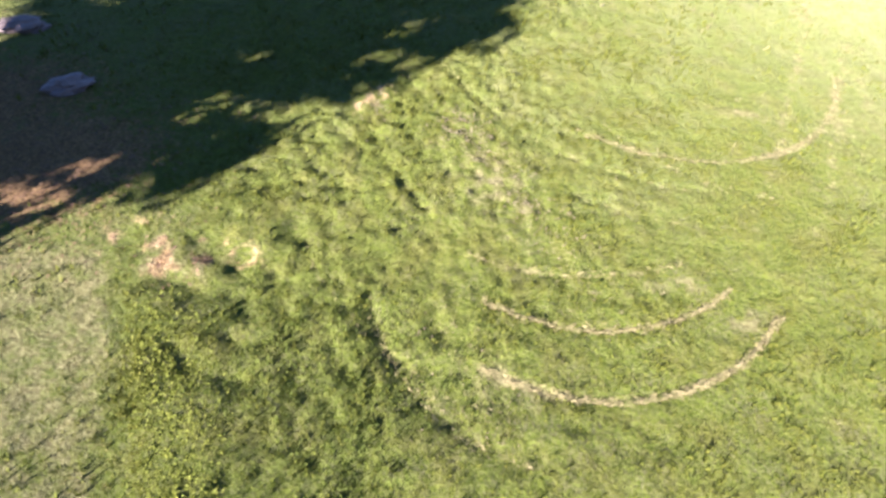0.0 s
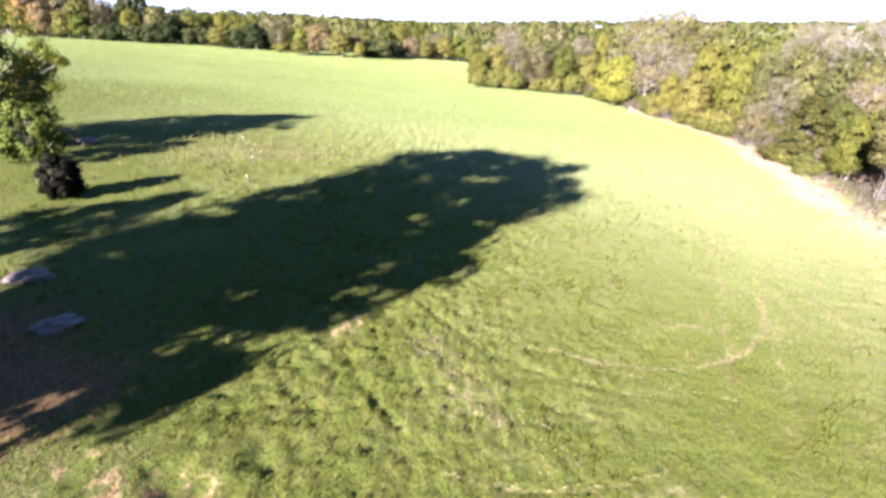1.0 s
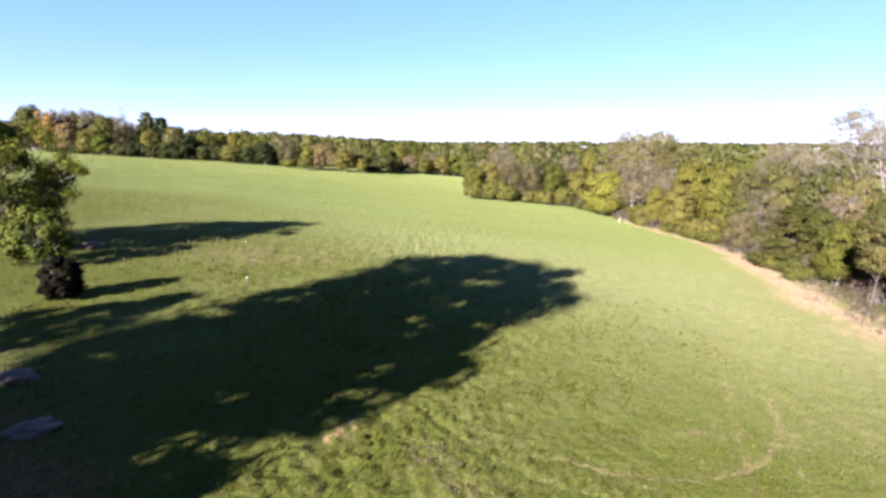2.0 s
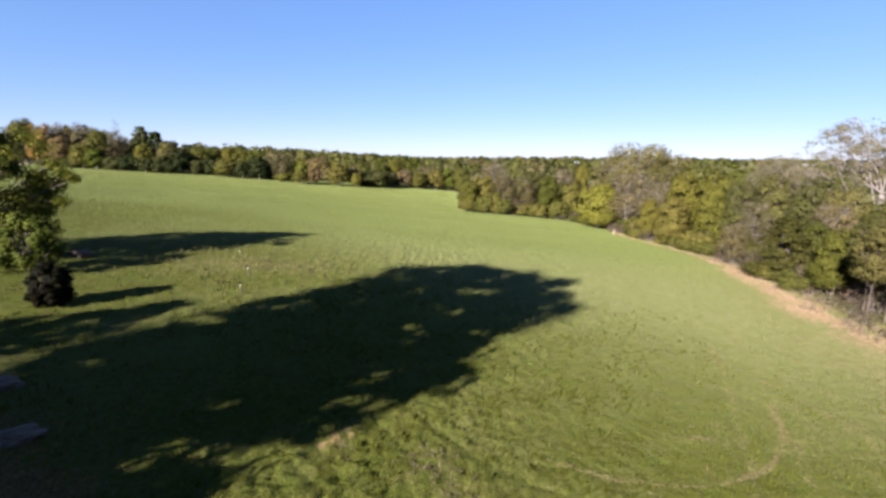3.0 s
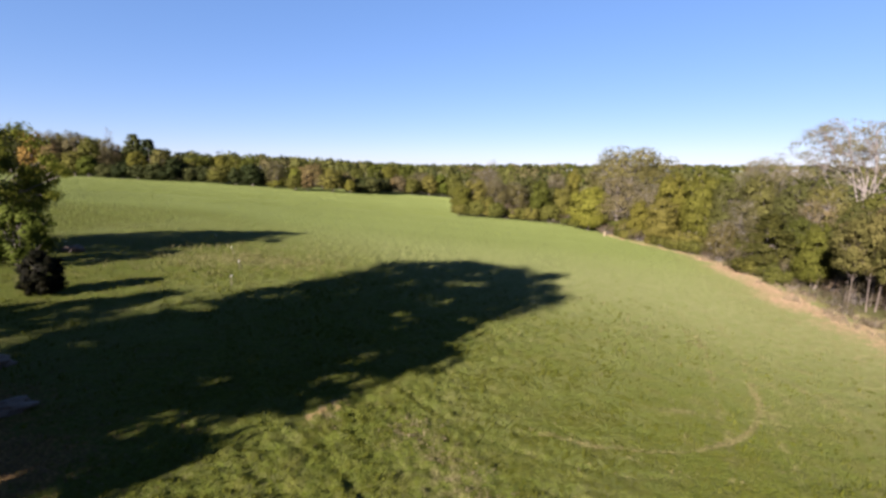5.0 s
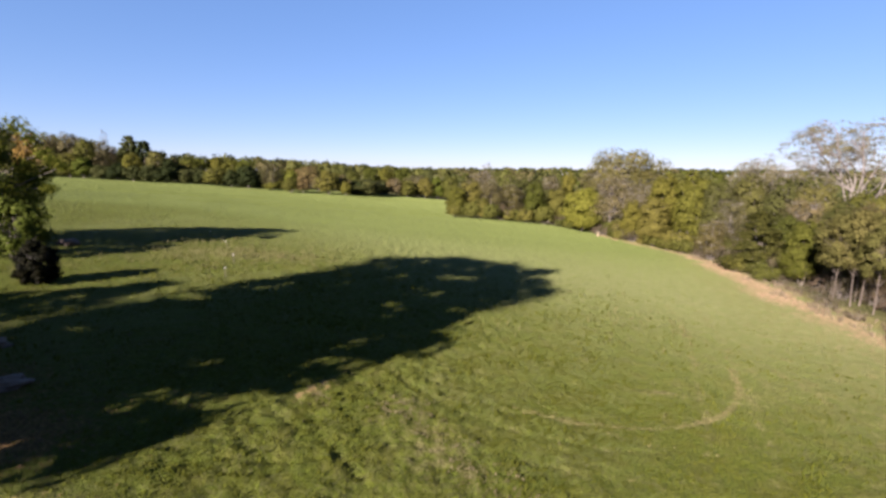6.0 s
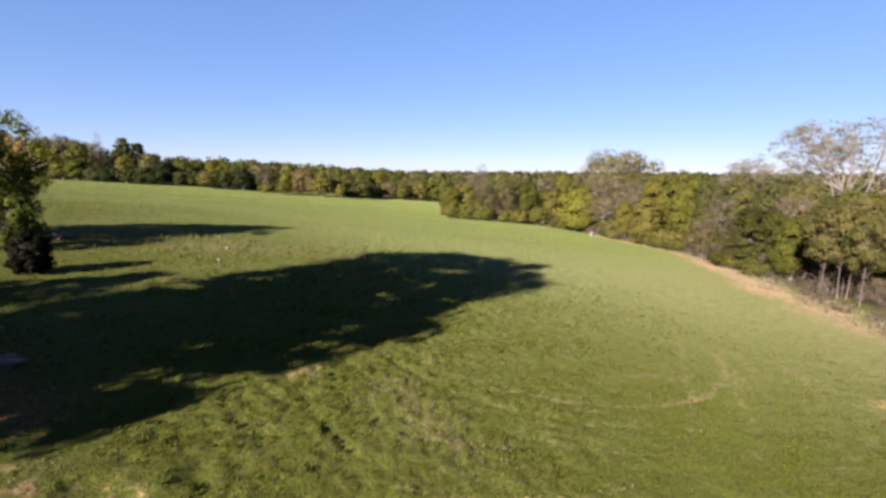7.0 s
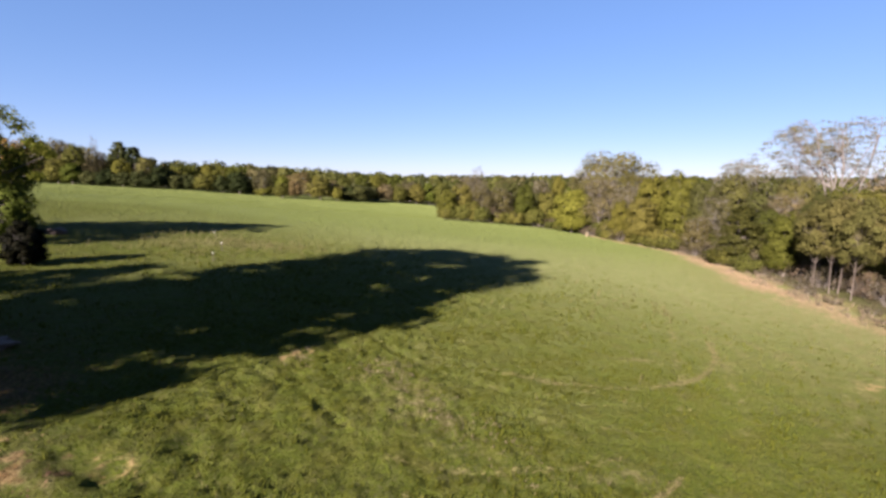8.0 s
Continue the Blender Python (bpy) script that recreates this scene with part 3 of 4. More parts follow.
def spreading_tree(name, seed, height, radius, fork, lean, leaves, size, leaf_mat, bark, trunk):
    """A leaning trunk that forks into long limbs, with small flat leaf sprays at the twig ends."""
    rng = np.random.default_rng(seed)
    root = new(name)
    V, F, tips = [], [], []
    top = np.array([lean, 0.0, fork])
    path = bend(np.array([0, 0, -0.3]), top, rng, 0.02, 6)
    tube(V, F, path, [trunk * k for k in (1.5, 1.1, 1.0, 0.92, 0.86, 0.8)], 8)
    mesh_object("trunk", np.array(V), F, bark, root, smooth=True)

    def limb(start, end, r, level):
        nonlocal V, F
        pts = bend(start, end, rng, 0.1, 5)
        tube(V, F, pts, [r * k for k in (1.0, 0.86, 0.72, 0.6, 0.45)], 5 if level < 2 else 3)
        if level == 4:
            tips.append(pts[-1])
            return
        for k in range(4):
            s0 = pts[1 + k] if level > 1 else pts[2 + k % 3]
            d = end - start
            d = d / np.linalg.norm(d) + rng.normal(0, 0.6, 3)
            d[2] = d[2] * 0.6 + 0.16
            reach = np.linalg.norm(end - start) * rng.uniform(0.4, 0.62)
            e = s0 + d / np.linalg.norm(d) * reach
            away = math.hypot(e[0] - lean, e[1]) / radius
            e[2] = min(e[2], fork + (height - fork) * math.sqrt(max(0.1, 1 - away ** 2)) * rng.uniform(0.9, 1.02))
            limb(s0, e, max(r * 0.5, 0.018), level + 1)

    for k in range(11):
        a = 2.4 * k + rng.normal(0, 0.2)
        u = rng.uniform(0.2, 0.62)
        e = np.array([lean + math.cos(a) * radius * u, math.sin(a) * radius * u, fork + (height - fork) * (0.3 + 0.5 * (1 - u)) * rng.uniform(0.75, 1.1)])
        V, F = [], []
        limb(path[3 + k % 3], e, trunk * rng.uniform(0.2, 0.36), 1)
        mesh_object("limb", np.array(V), F, bark, root, smooth=True)
    v, f = leaf_cards(rng, tips, radius * 0.075, leaves, size, 0.35)
    mesh_object("crown", v, f, leaf_mat, root)
    return root


def put(ob, x, y, turn, size=1.0, sink=0.0, tall=1.0):
    """The pose of a plant on the ground."""
    z = float(surface(np.array(x), np.array(y)))
    return Matrix.Translation((x, y, z - sink)) @ Matrix.Rotation(radians(turn), 4, 'Z') @ Matrix.Diagonal((size, size, size * tall, 1))


def stand(ob, x, y, turn=0.0, size=1.0, label="", category="tree", group="", tall=1.0):
    ob.matrix_basis = put(ob, x, y, turn, size, tall=tall)
    return tagged(ob, label, category, group)


# trees by the camera's left, which shade the meadow
# open places between the boughs, by where the sun that falls through them reaches the meadow: place and half sizes
SUNLIT = [
    (-6.22, 12.34, 0.55, 0.36), (-5.87, 13.87, 0.6, 0.32), (-5.22, 16.47, 0.36, 0.28), (-4.04, 19.17, 0.36, 0.3), (-1.35, 19.38, 0.42, 0.32), (-1.46, 17.79, 0.4, 0.3),
    (1.63, 19.45, 0.5, 0.26), (-0.83, 18.85, 0.42, 0.26), (-10.63, 11.84, 0.3, 0.24), (-11.02, 13.96, 0.5, 0.34), (1.25, 16.58, 0.34, 0.34),
    (-6.38, 10.37, 0.85, 0.45), (-7.02, 9.61, 0.5, 0.34), (-5.22, 10.23, 0.8, 0.5), (-2.86, 11.29, 0.65, 0.55), (-2.3, 13.1, 0.7, 0.45), (-4.0, 10.3, 0.9, 0.5), (-9.31, 18.08, 0.62, 0.54),
    (-9.49, 9.69, 0.6, 0.2), (-9.31, 10.1, 0.28, 0.18), (-8.46, 7.67, 0.45, 0.32), (-10.7, 9.89, 0.28, 0.16), (-8.0, 8.04, 0.32, 0.18), (-7.68, 9.06, 0.34, 0.15), (-9.05, 6.87, 0.85, 0.45), (-7.21, 9.96, 0.55, 0.32), (-5.81, 10.35, 0.6, 0.42),
]


def lets_shade(x, y, turn, seed):
    """For a tree on that spot: which of its leaves do not shade the open places."""
    rng = np.random.default_rng(seed)
    z = float(surface(np.array(x), np.array(y)))
    ca, sa = math.cos(radians(turn)), math.sin(radians(turn))

    def keep(p):
        wx, wy, wz = x + p[:, 0] * ca - p[:, 1] * sa, y + p[:, 0] * sa + p[:, 1] * ca, z + p[:, 2]
        gx, gy = wx, wy
        for _ in range(4):
            d = (wz - rise(gx, gy)) / -SUN_WAY.z
            gx, gy = wx + d * SUN_WAY.x, wy + d * SUN_WAY.y
        open_ = np.zeros(len(p), bool)
        for cx, cy, rx, ry in SUNLIT:
            far = np.hypot((gx - cx) / rx, (gy - cy) / ry)
            open_ |= far < rng.uniform(0.9, 1.3, len(p))
        return ~open_ | (rng.uniform(0, 1, len(p)) < 0.04)
    return keep


BOUGHS = [(4.7, -2.0, 6.0, 0.55), (4.3, -1.6, 6.1, 0.45), (2.4, -2.9, 5.0, 0.6), (2.1, -3.6, 5.0, 0.65), (2.1, -4.4, 5.0, 0.65), (1.7, -5.0, 5.0, 0.7), (1.2, -5.6, 5.0, 0.7), (3.2, -3.9, 5.6, 0.5), (2.1, 1.9, 9.1, 1.0), (1.5, 1.9, 9.1, 0.9), (2.8, 2.0, 9.1, 0.9)]
turned = [(x * math.cos(radians(20)) + y * math.sin(radians(20)), y * math.cos(radians(20)) - x * math.sin(radians(20)), z, r) for x, y, z, r in BOUGHS]
shade_tree = plant("shade_tree", 137, 13.2, 5.55, 3.4, 165, 230, 0.26, M_GREEN, M_BARK, 0.42, 3, "oak", clump=0.21, gaps=0.18, skirt=(0.5, -0.72), keep=lets_shade(-14.95, 2.75, 20, 1), boughs=turned)
stand(shade_tree, -14.95, 2.75, 20, 1.0, "tall spreading green shade tree beside the meadow")
# three unseen trees, added to block the sky and deepen the shade
back_tree = plant("shade_tree", 4, 10.0, 3.7, 1.6, 60, 150, 0.28, M_GREEN, M_BARK, 0.3, 2, clump=0.26, gaps=0.1, keep=lets_shade(-16.4, 0.2, 70, 2))
stand(back_tree, -16.4, 0.2, 70, 1.0, "unseen broad green tree on the left, added to deepen the shade")
far_back = plant("shade_tree", 6, 12.0, 4.6, 1.5, 80, 130, 0.36, M_GREEN, M_BARK, 0.34, 2, clump=0.3, keep=lets_shade(-21.0, -4.0, 10, 3))
stand(far_back, -21.0, -4.0, 10, 1.0, "unseen broad green tree on the left, added to deepen the shade")
added_tree = copy_thing(far_back, put(far_back, -24.0, -10.0, 120, 0.8))
tagged(added_tree, "unseen broad green tree on the left, added to deepen the shade", "tree")
young_tree = plant("young_tree", 5, 7.0, 2.15, 0.5, 60, 110, 0.22, M_GREEN, M_BARK, 0.1, 2)
stand(young_tree, -21.6, 5.0, 0, 1.0, "small young leafy tree on the lawn")
DROOPING = [(2.57, -0.8, 6.23, 0.75), (3.12, -1.16, 5.61, 0.75), (3.35, -2.32, 4.75, 0.6), (3.48, -3.24, 4.31, 0.45), (3.75, -3.79, 4.03, 0.34), (2.63, -1.53, 3.97, 0.9), (3.08, -2.23, 3.4, 0.7), (3.19, -3.45, 2.88, 0.45), (2.56, -2.09, 2.25, 0.8), (2.73, -2.96, 1.58, 0.55), (2.06, -1.35, 1.65, 0.9), (2.34, -2.4, 0.84, 0.6), (1.79, -2.02, 3.16, 0.9), (3.38, -2.32, 3.77, 0.55)]
left_tree = plant("leafy_tree", 11, 6.8, 3.6, 0.8, 110, 220, 0.15, M_LEFT, M_BARK, 0.2, 5, clump=0.24, boughs=DROOPING)
stand(left_tree, -24.0, 23.9, 50, 1.0, "low-branched tree with fresh green leaves at the field edge")
shoot = plant("sapling", 13, 2.3, 1.3, 0.3, 26, 90, 0.16, M_BRIGHT, M_BARK, 0.06, 3, stems=3, clump=0.36)
stand(shoot, -19.9, 22.3, 50, 1.15, "yellow-green sapling growing under the tree", "shrub")
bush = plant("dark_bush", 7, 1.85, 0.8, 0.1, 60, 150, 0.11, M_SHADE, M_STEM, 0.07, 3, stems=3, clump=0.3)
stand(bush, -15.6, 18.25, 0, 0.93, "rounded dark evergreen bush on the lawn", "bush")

# kinds of trees along the wood, each with its height and half width
KINDS = {
    "green": lobed_tree("tree", 21, 10.0, 3.8, 0.5, 20, 4200, 0.25, M_GREEN, M_BARK, 0.2, 5),
    "olive": lobed_tree("tree", 34, 10.0, 3.8, 0.4, 22, 4200, 0.25, M_GOLD, M_BARK, 0.2, 6),
    "bright": lobed_tree("tree", 22, 8.0, 3.6, 0.1, 20, 4200, 0.24, M_BRIGHT, M_BARK, 0.18, 3),
    "bud": lobed_tree("tree", 23, 10.5, 4.4, 1.6, 22, 2900, 0.2, M_BUD, M_LIMB, 0.22, 26, 0.1),
    "rust": lobed_tree("tree", 24, 9.0, 3.4, 0.5, 18, 2600, 0.2, M_RUST, M_LIMB, 0.16, 24, 0.15, 3),
    "gold": lobed_tree("tree", 29, 9.5, 3.9, 0.8, 22, 3800, 0.22, M_BUDGOLD, M_BARK, 0.18, 12, 0.25),
    "bare": lobed_tree("tree", 35, 10.0, 2.6, 3.0, 14, 350, 0.16, M_BUD, M_LIMB, 0.14, 34, 0.0, 3),
    "cedar": plant("cedar", 25, 8.5, 3.0, 0.3, 90, 120, 0.2, M_CEDAR, M_BARK, 0.18, 2, "cone", clump=0.36),
    "slim": plant("tree", 32, 9.0, 2.0, 4.1, 40, 110, 0.19, M_BUDGOLD, M_PALE, 0.06, 3, "slim", clump=0.36),
    "shrub": lobed_tree("shrub", 26, 2.6, 1.9, 0.02, 12, 1100, 0.17, M_GOLD, M_BARK, 0.07, 8, 0.3, 4),
    "brush": plant("shrub", 27, 2.2, 1.8, 0.05, 24, 30, 0.14, M_BRUSH, M_LIMB, 0.05, 6, stems=5, clump=0.4),
}
FAR_KINDS = {
    "green": lobed_tree("tree", 61, 10.0, 4.2, 0.2, 20, 1400, 0.39, M_GREEN, M_BARK, 0.2, 0, 0.35),
    "olive": lobed_tree("tree", 68, 10.0, 4.2, 0.2, 22, 1400, 0.39, M_GOLD, M_BARK, 0.2, 0, 0.35),
    "bright": lobed_tree("tree", 62, 8.5, 3.8, 0.1, 18, 1400, 0.39, M_BRIGHT, M_BARK, 0.18, 0, 0.35),
    "bud": lobed_tree("tree", 63, 10.5, 4.4, 0.6, 24, 1400, 0.33, M_BUD, M_LIMB, 0.2, 8, 0.25),
    "rust": lobed_tree("tree", 64, 9.0, 3.6, 0.3, 18, 1500, 0.33, M_RUST, M_LIMB, 0.16, 8, 0.25),
    "gold": lobed_tree("tree", 65, 9.5, 4.0, 0.3, 20, 1400, 0.34, M_BUDGOLD, M_BARK, 0.18, 3, 0.3),
    "amber": lobed_tree("tree", 69, 10.0, 3.6, 0.4, 20, 1400, 0.34, M_AMBER, M_BARK, 0.18, 3, 0.3),
    "dark": lobed_tree("tree", 66, 8.5, 3.8, 0.05, 20, 1400, 0.39, M_DARK, M_BARK, 0.18, 0, 0.4),
    "bare": lobed_tree("tree", 70, 10.0, 2.6, 3.0, 12, 160, 0.2, M_BUD, M_LIMB, 0.16, 20, 0.0, 3),
    "shrub": lobed_tree("shrub", 67, 3.0, 2.2, 0.02, 10, 500, 0.35, M_GREEN, M_BARK, 0.07, 0, 0.4, 3),
    "pine": plant("pine", 28, 15.0, 3.6, 6.5, 44, 90, 0.5, M_DARK, M_BARK, 0.24, 0, "umbrella"),
}
SHAPES = {"green": (10.0, 3.8), "olive": (10.0, 3.8), "bright": (8.0, 3.6), "bud": (10.5, 4.4), "rust": (9.0, 3.4), "gold": (9.5, 3.9), "bare": (10.0, 2.6), "cedar": (8.5, 3.0), "shrub": (2.6, 1.9)}
FAR_SHAPES = {"green": (10.0, 4.2), "olive": (10.0, 4.2), "bright": (8.5, 3.8), "bud": (10.5, 4.4), "rust": (9.0, 3.6), "gold": (9.5, 4.0), "amber": (10.0, 3.6), "dark": (8.5, 3.8), "bare": (10.0, 2.6), "shrub": (3.0, 2.2), "pine": (15.0, 3.6)}
LABELS = {
    "green": ("broad tree with olive-green spring leaves in the wood", "tree"),
    "olive": ("rounded tree with olive and yellow-brown new leaves", "tree"),
    "bright": ("rounded tree with bright yellow-green new leaves", "tree"),
    "bud": ("pale-barked tree with brown opening buds", "tree"),
    "rust": ("russet-brown budding tree in the wood", "tree"),
    "gold": ("tree with golden-brown new leaves in the wood", "tree"),
    "amber": ("tree with amber-yellow spring leaves on the hill", "tree"),
    "bare": ("slender bare tree with grey twigs above the wood", "tree"),
    "slim": ("clump of slender pale trunks with fresh leaves high up", "tree"),
    "dark": ("dark evergreen tree at the field's far edge", "tree"),
    "cedar": ("dark cedar with drooping brownish-green sprays", "tree"),
    "shrub": ("low green shrub at the wood's edge", "shrub"),
    "brush": ("bare tangled brush with few buds", "shrub"),
    "pine": ("tall dark pine with a high crown", "tree"),
}
used = set()


def grow(kind, x, y, size=1.0, tall=1.0, turn=None, group="trees of the wood", far=False):
    rng_turn = turn if turn is not None else (x * 37.7 + y * 91.3) % 360
    src = (FAR_KINDS if far else KINDS)[kind]
    m = put(src, x, y, rng_turn, size, 0.05, tall)
    if (kind, far) in used:
        sc = src.scale
        ob = copy_thing(src, m @ Matrix.Diagonal((1 / sc[0], 1 / sc[1], 1 / sc[2], 1)))
    else:
        used.add((kind, far))
        src.matrix_basis = m
        ob = src
    return tagged(ob, LABELS[kind][0], LABELS[kind][1], group)


def grow_to(kind, x, y, high, half, group, far):
    """A tree of a kind, by its height and half its width."""
    h, r = (FAR_SHAPES if far else SHAPES)[kind]
    return grow(kind, x, y, half / r, high / h * r / half, None, group, far)


# the trees one can tell apart along the right-hand edge: kind, place, height and half width
WOOD_TREES = [
    ("green", 5.1, 99.8, 6.9, 2.6), ("olive", 8.2, 102.6, 8.2, 3.4), ("bud", 11.1, 110.4, 11.4, 5.2), ("bare", 13.3, 116.2, 13.9, 2.8), ("rust", 13.0, 102.2, 7.7, 3.6), ("rust", 17.3, 103.6, 8.6, 3.4),
    ("gold", 20.7, 109.1, 10.6, 4.7), ("green", 21.4, 97.8, 9.2, 3.0), ("green", 34.0, 119.4, 13.9, 2.4), ("bud", 28.3, 113.6, 12.2, 3.6), ("olive", 25.9, 98.8, 8.0, 2.8), ("olive", 10.2, 98.0, 4.6, 2.2),
    ("bright", 25.7, 79.1, 8.1, 4.1), ("bud", 29.8, 76.8, 10.1, 4.4), ("bud", 31.0, 69.8, 8.8, 3.3), ("green", 28.4, 65.5, 5.9, 2.1), ("green", 32.2, 63.6, 10.0, 3.6), ("olive", 28.6, 59.4, 6.6, 2.4),
    ("green", 33.2, 58.6, 10.3, 3.0), ("gold", 35.0, 56.3, 9.2, 2.8), ("gold", 39.3, 57.2, 10.3, 3.5), ("bud", 31.5, 48.0, 6.8, 2.3), ("rust", 28.4, 46.0, 4.4, 1.8), ("cedar", 28.0, 38.6, 5.4, 2.8),
    ("gold", 37.8, 48.5, 9.6, 3.3), ("gold", 36.4, 43.2, 8.7, 2.6), ("bud", 32.8, 39.7, 7.1, 2.5), ("green", 28.3, 33.7, 5.2, 1.9), ("olive", 30.6, 38.9, 5.5, 2.0), ("rust", 29.6, 31.8, 6.6, 2.0),
    ("rust", 30.6, 30.4, 6.9, 1.9), ("bright", 31.6, 34.2, 6.6, 2.2), ("olive", 33.6, 33.0, 7.4, 2.4), ("olive", 36.5, 37.5, 8.0, 2.6),
    ("rust", 28.6, 34.1, 3.9, 1.5), ("rust", 29.6, 33.3, 2.8, 1.5), ("bud", 32.2, 35.0, 3.9, 1.8), ("rust", 29.4, 30.8, 3.0, 1.3), ("olive", 32.0, 32.5, 3.4, 1.4), ("rust", 30.0, 28.9, 3.7, 1.3),
]
for k, x, y, high, half in WOOD_TREES:
    grow_to(k, x, y, high, half, "trees of the wood", False)
# slender trunks that stand in the clearing by the bank
SLIM = [(29.6, 28.5, 0.68), (28.4, 25.2, 0.66), (29.0, 31.6, 0.7), (30.4, 26.2, 0.68), (27.6, 22.4, 0.66), (27.2, 27.5, 0.66), (28.2, 30.0, 0.64), (31.2, 32.0, 0.7), (25.8, 27.9, 0.62), (26.4, 27.2, 0.66), (26.9, 29.3, 0.6), (26.2, 25.4, 0.58), (27.9, 28.6, 0.64)]
for x, y, s in SLIM:
    grow("slim", x, y, s)
dome_tree = lobed_tree("domed_tree", 33, 14.6, 6.6, 5.0, 26, 6000, 0.22, M_BUDGOLD, M_LIMB, 0.26, 20, 0.2)
stand(dome_tree, 36.5, 90.0, 10, 1.38, "broad domed tree with thin golden spring leaves", "tree", "trees of the wood", 0.82)
big_tree = spreading_tree("tall_tree", 31, 17.0, 9.4, 8.0, 0.0, 16, 0.13, M_LACE, M_LIMB, 0.42)
stand(big_tree, 46.9, 51.4, 140, 1.0, "tall wide-crowned tree, almost bare with few leaves", "tree", "trees of the wood")
lacy_tree = copy_thing(big_tree, put(big_tree, 49.6, 68.0, 200, 0.82))
tagged(lacy_tree, "smaller lacy tree, almost bare, above the wood", "tree", "trees of the wood")

rng = np.random.default_rng(12)
far_pick = ["green", "gold", "bud", "rust", "olive", "bud", "green", "olive", "gold", "bud"]
for row, (back, gap) in enumerate(((9.5, 6.0), (16.0, 6.5), (24.0, 8.0), (33.0, 9.5))):
    y = 14.0 + row * 6
    while y < 96:
        x = float(wood_edge(y)) + back + rng.uniform(-1.5, 1.5)
        if all(math.hypot(x - n[1], y - n[2]) > 2.5 + 0.4 * n[4] for n in WOOD_TREES) and math.hypot(x - 46.3, y - 51.4) > 4:
            grow(far_pick[rng.integers(len(far_pick))], x, y, rng.uniform(0.62, 1.0), rng.uniform(0.85, 1.1), far=True)
        y += gap * rng.uniform(0.75, 1.25)
y = 12.0
while y < 92:
    x = float(wood_edge(y)) + rng.uniform(0.8, 2.2)
    grow("brush" if rng.uniform() < 0.25 or 18 < y < 33 else "shrub", x, y, rng.uniform(0.3, 0.5) if 19 < y < 33 else rng.uniform(0.55, 0.95), 0.75, group="shrubs at the wood's edge")
    y += rng.uniform(1.4, 2.4)
y = 12.0
while y < 96:
    if not (19 < y < 34):
        grow("shrub" if rng.uniform() < 0.75 else "brush", float(wood_edge(y)) + rng.uniform(2.2, 4.4), y, rng.uniform(0.8, 1.3), 1.0, group="shrubs at the wood's edge")
    y += rng.uniform(1.8, 3.0)
for x, y, size in ((28.6, 20.5, 0.8), (29.6, 23.0, 0.9), (30.6, 25.5, 0.9), (31.2, 28.4, 1.0), (32.0, 31.0, 1.0), (30.0, 21.4, 0.8), (32.4, 26.6, 1.0), (33.4, 30.0, 1.1), (31.6, 23.2, 1.0), (29.2, 26.8, 0.6), (34.4, 33.4, 1.1), (28.0, 22.6, 0.5), (28.6, 28.0, 0.5), (27.4, 24.4, 0.6), (28.9, 24.0, 0.7), (29.4, 30.0, 0.65), (27.6, 29.2, 0.6), (30.2, 28.2, 0.7), (30.6, 31.6, 0.7), (28.2, 26.4, 0.65), (29.8, 25.0, 0.7), (27.9, 31.2, 0.6)):
    grow("shrub" if size > 0.7 else "brush", x, y, size, 1.1, group="shrubs at the wood's edge")
x = 4.6
while x < 27:
    grow("shrub" if rng.uniform() < 0.8 else "brush", x, 97.0 + rng.uniform(-1.0, 0.8), rng.uniform(0.9, 1.5), rng.uniform(0.8, 1.2), group="shrubs at the wood's edge")
    x += rng.uniform(1.4, 2.4)
# the wood goes on past the meadow's far corner
for row in range(3):
    x = 14 + row * 3.0
    while x < 95:
        grow(far_pick[rng.integers(len(far_pick))], x, 112 + row * 9 + rng.uniform(-2, 2), rng.uniform(0.8, 1.05), 1.0, far=True)
        x += rng.uniform(5.5, 9.0)

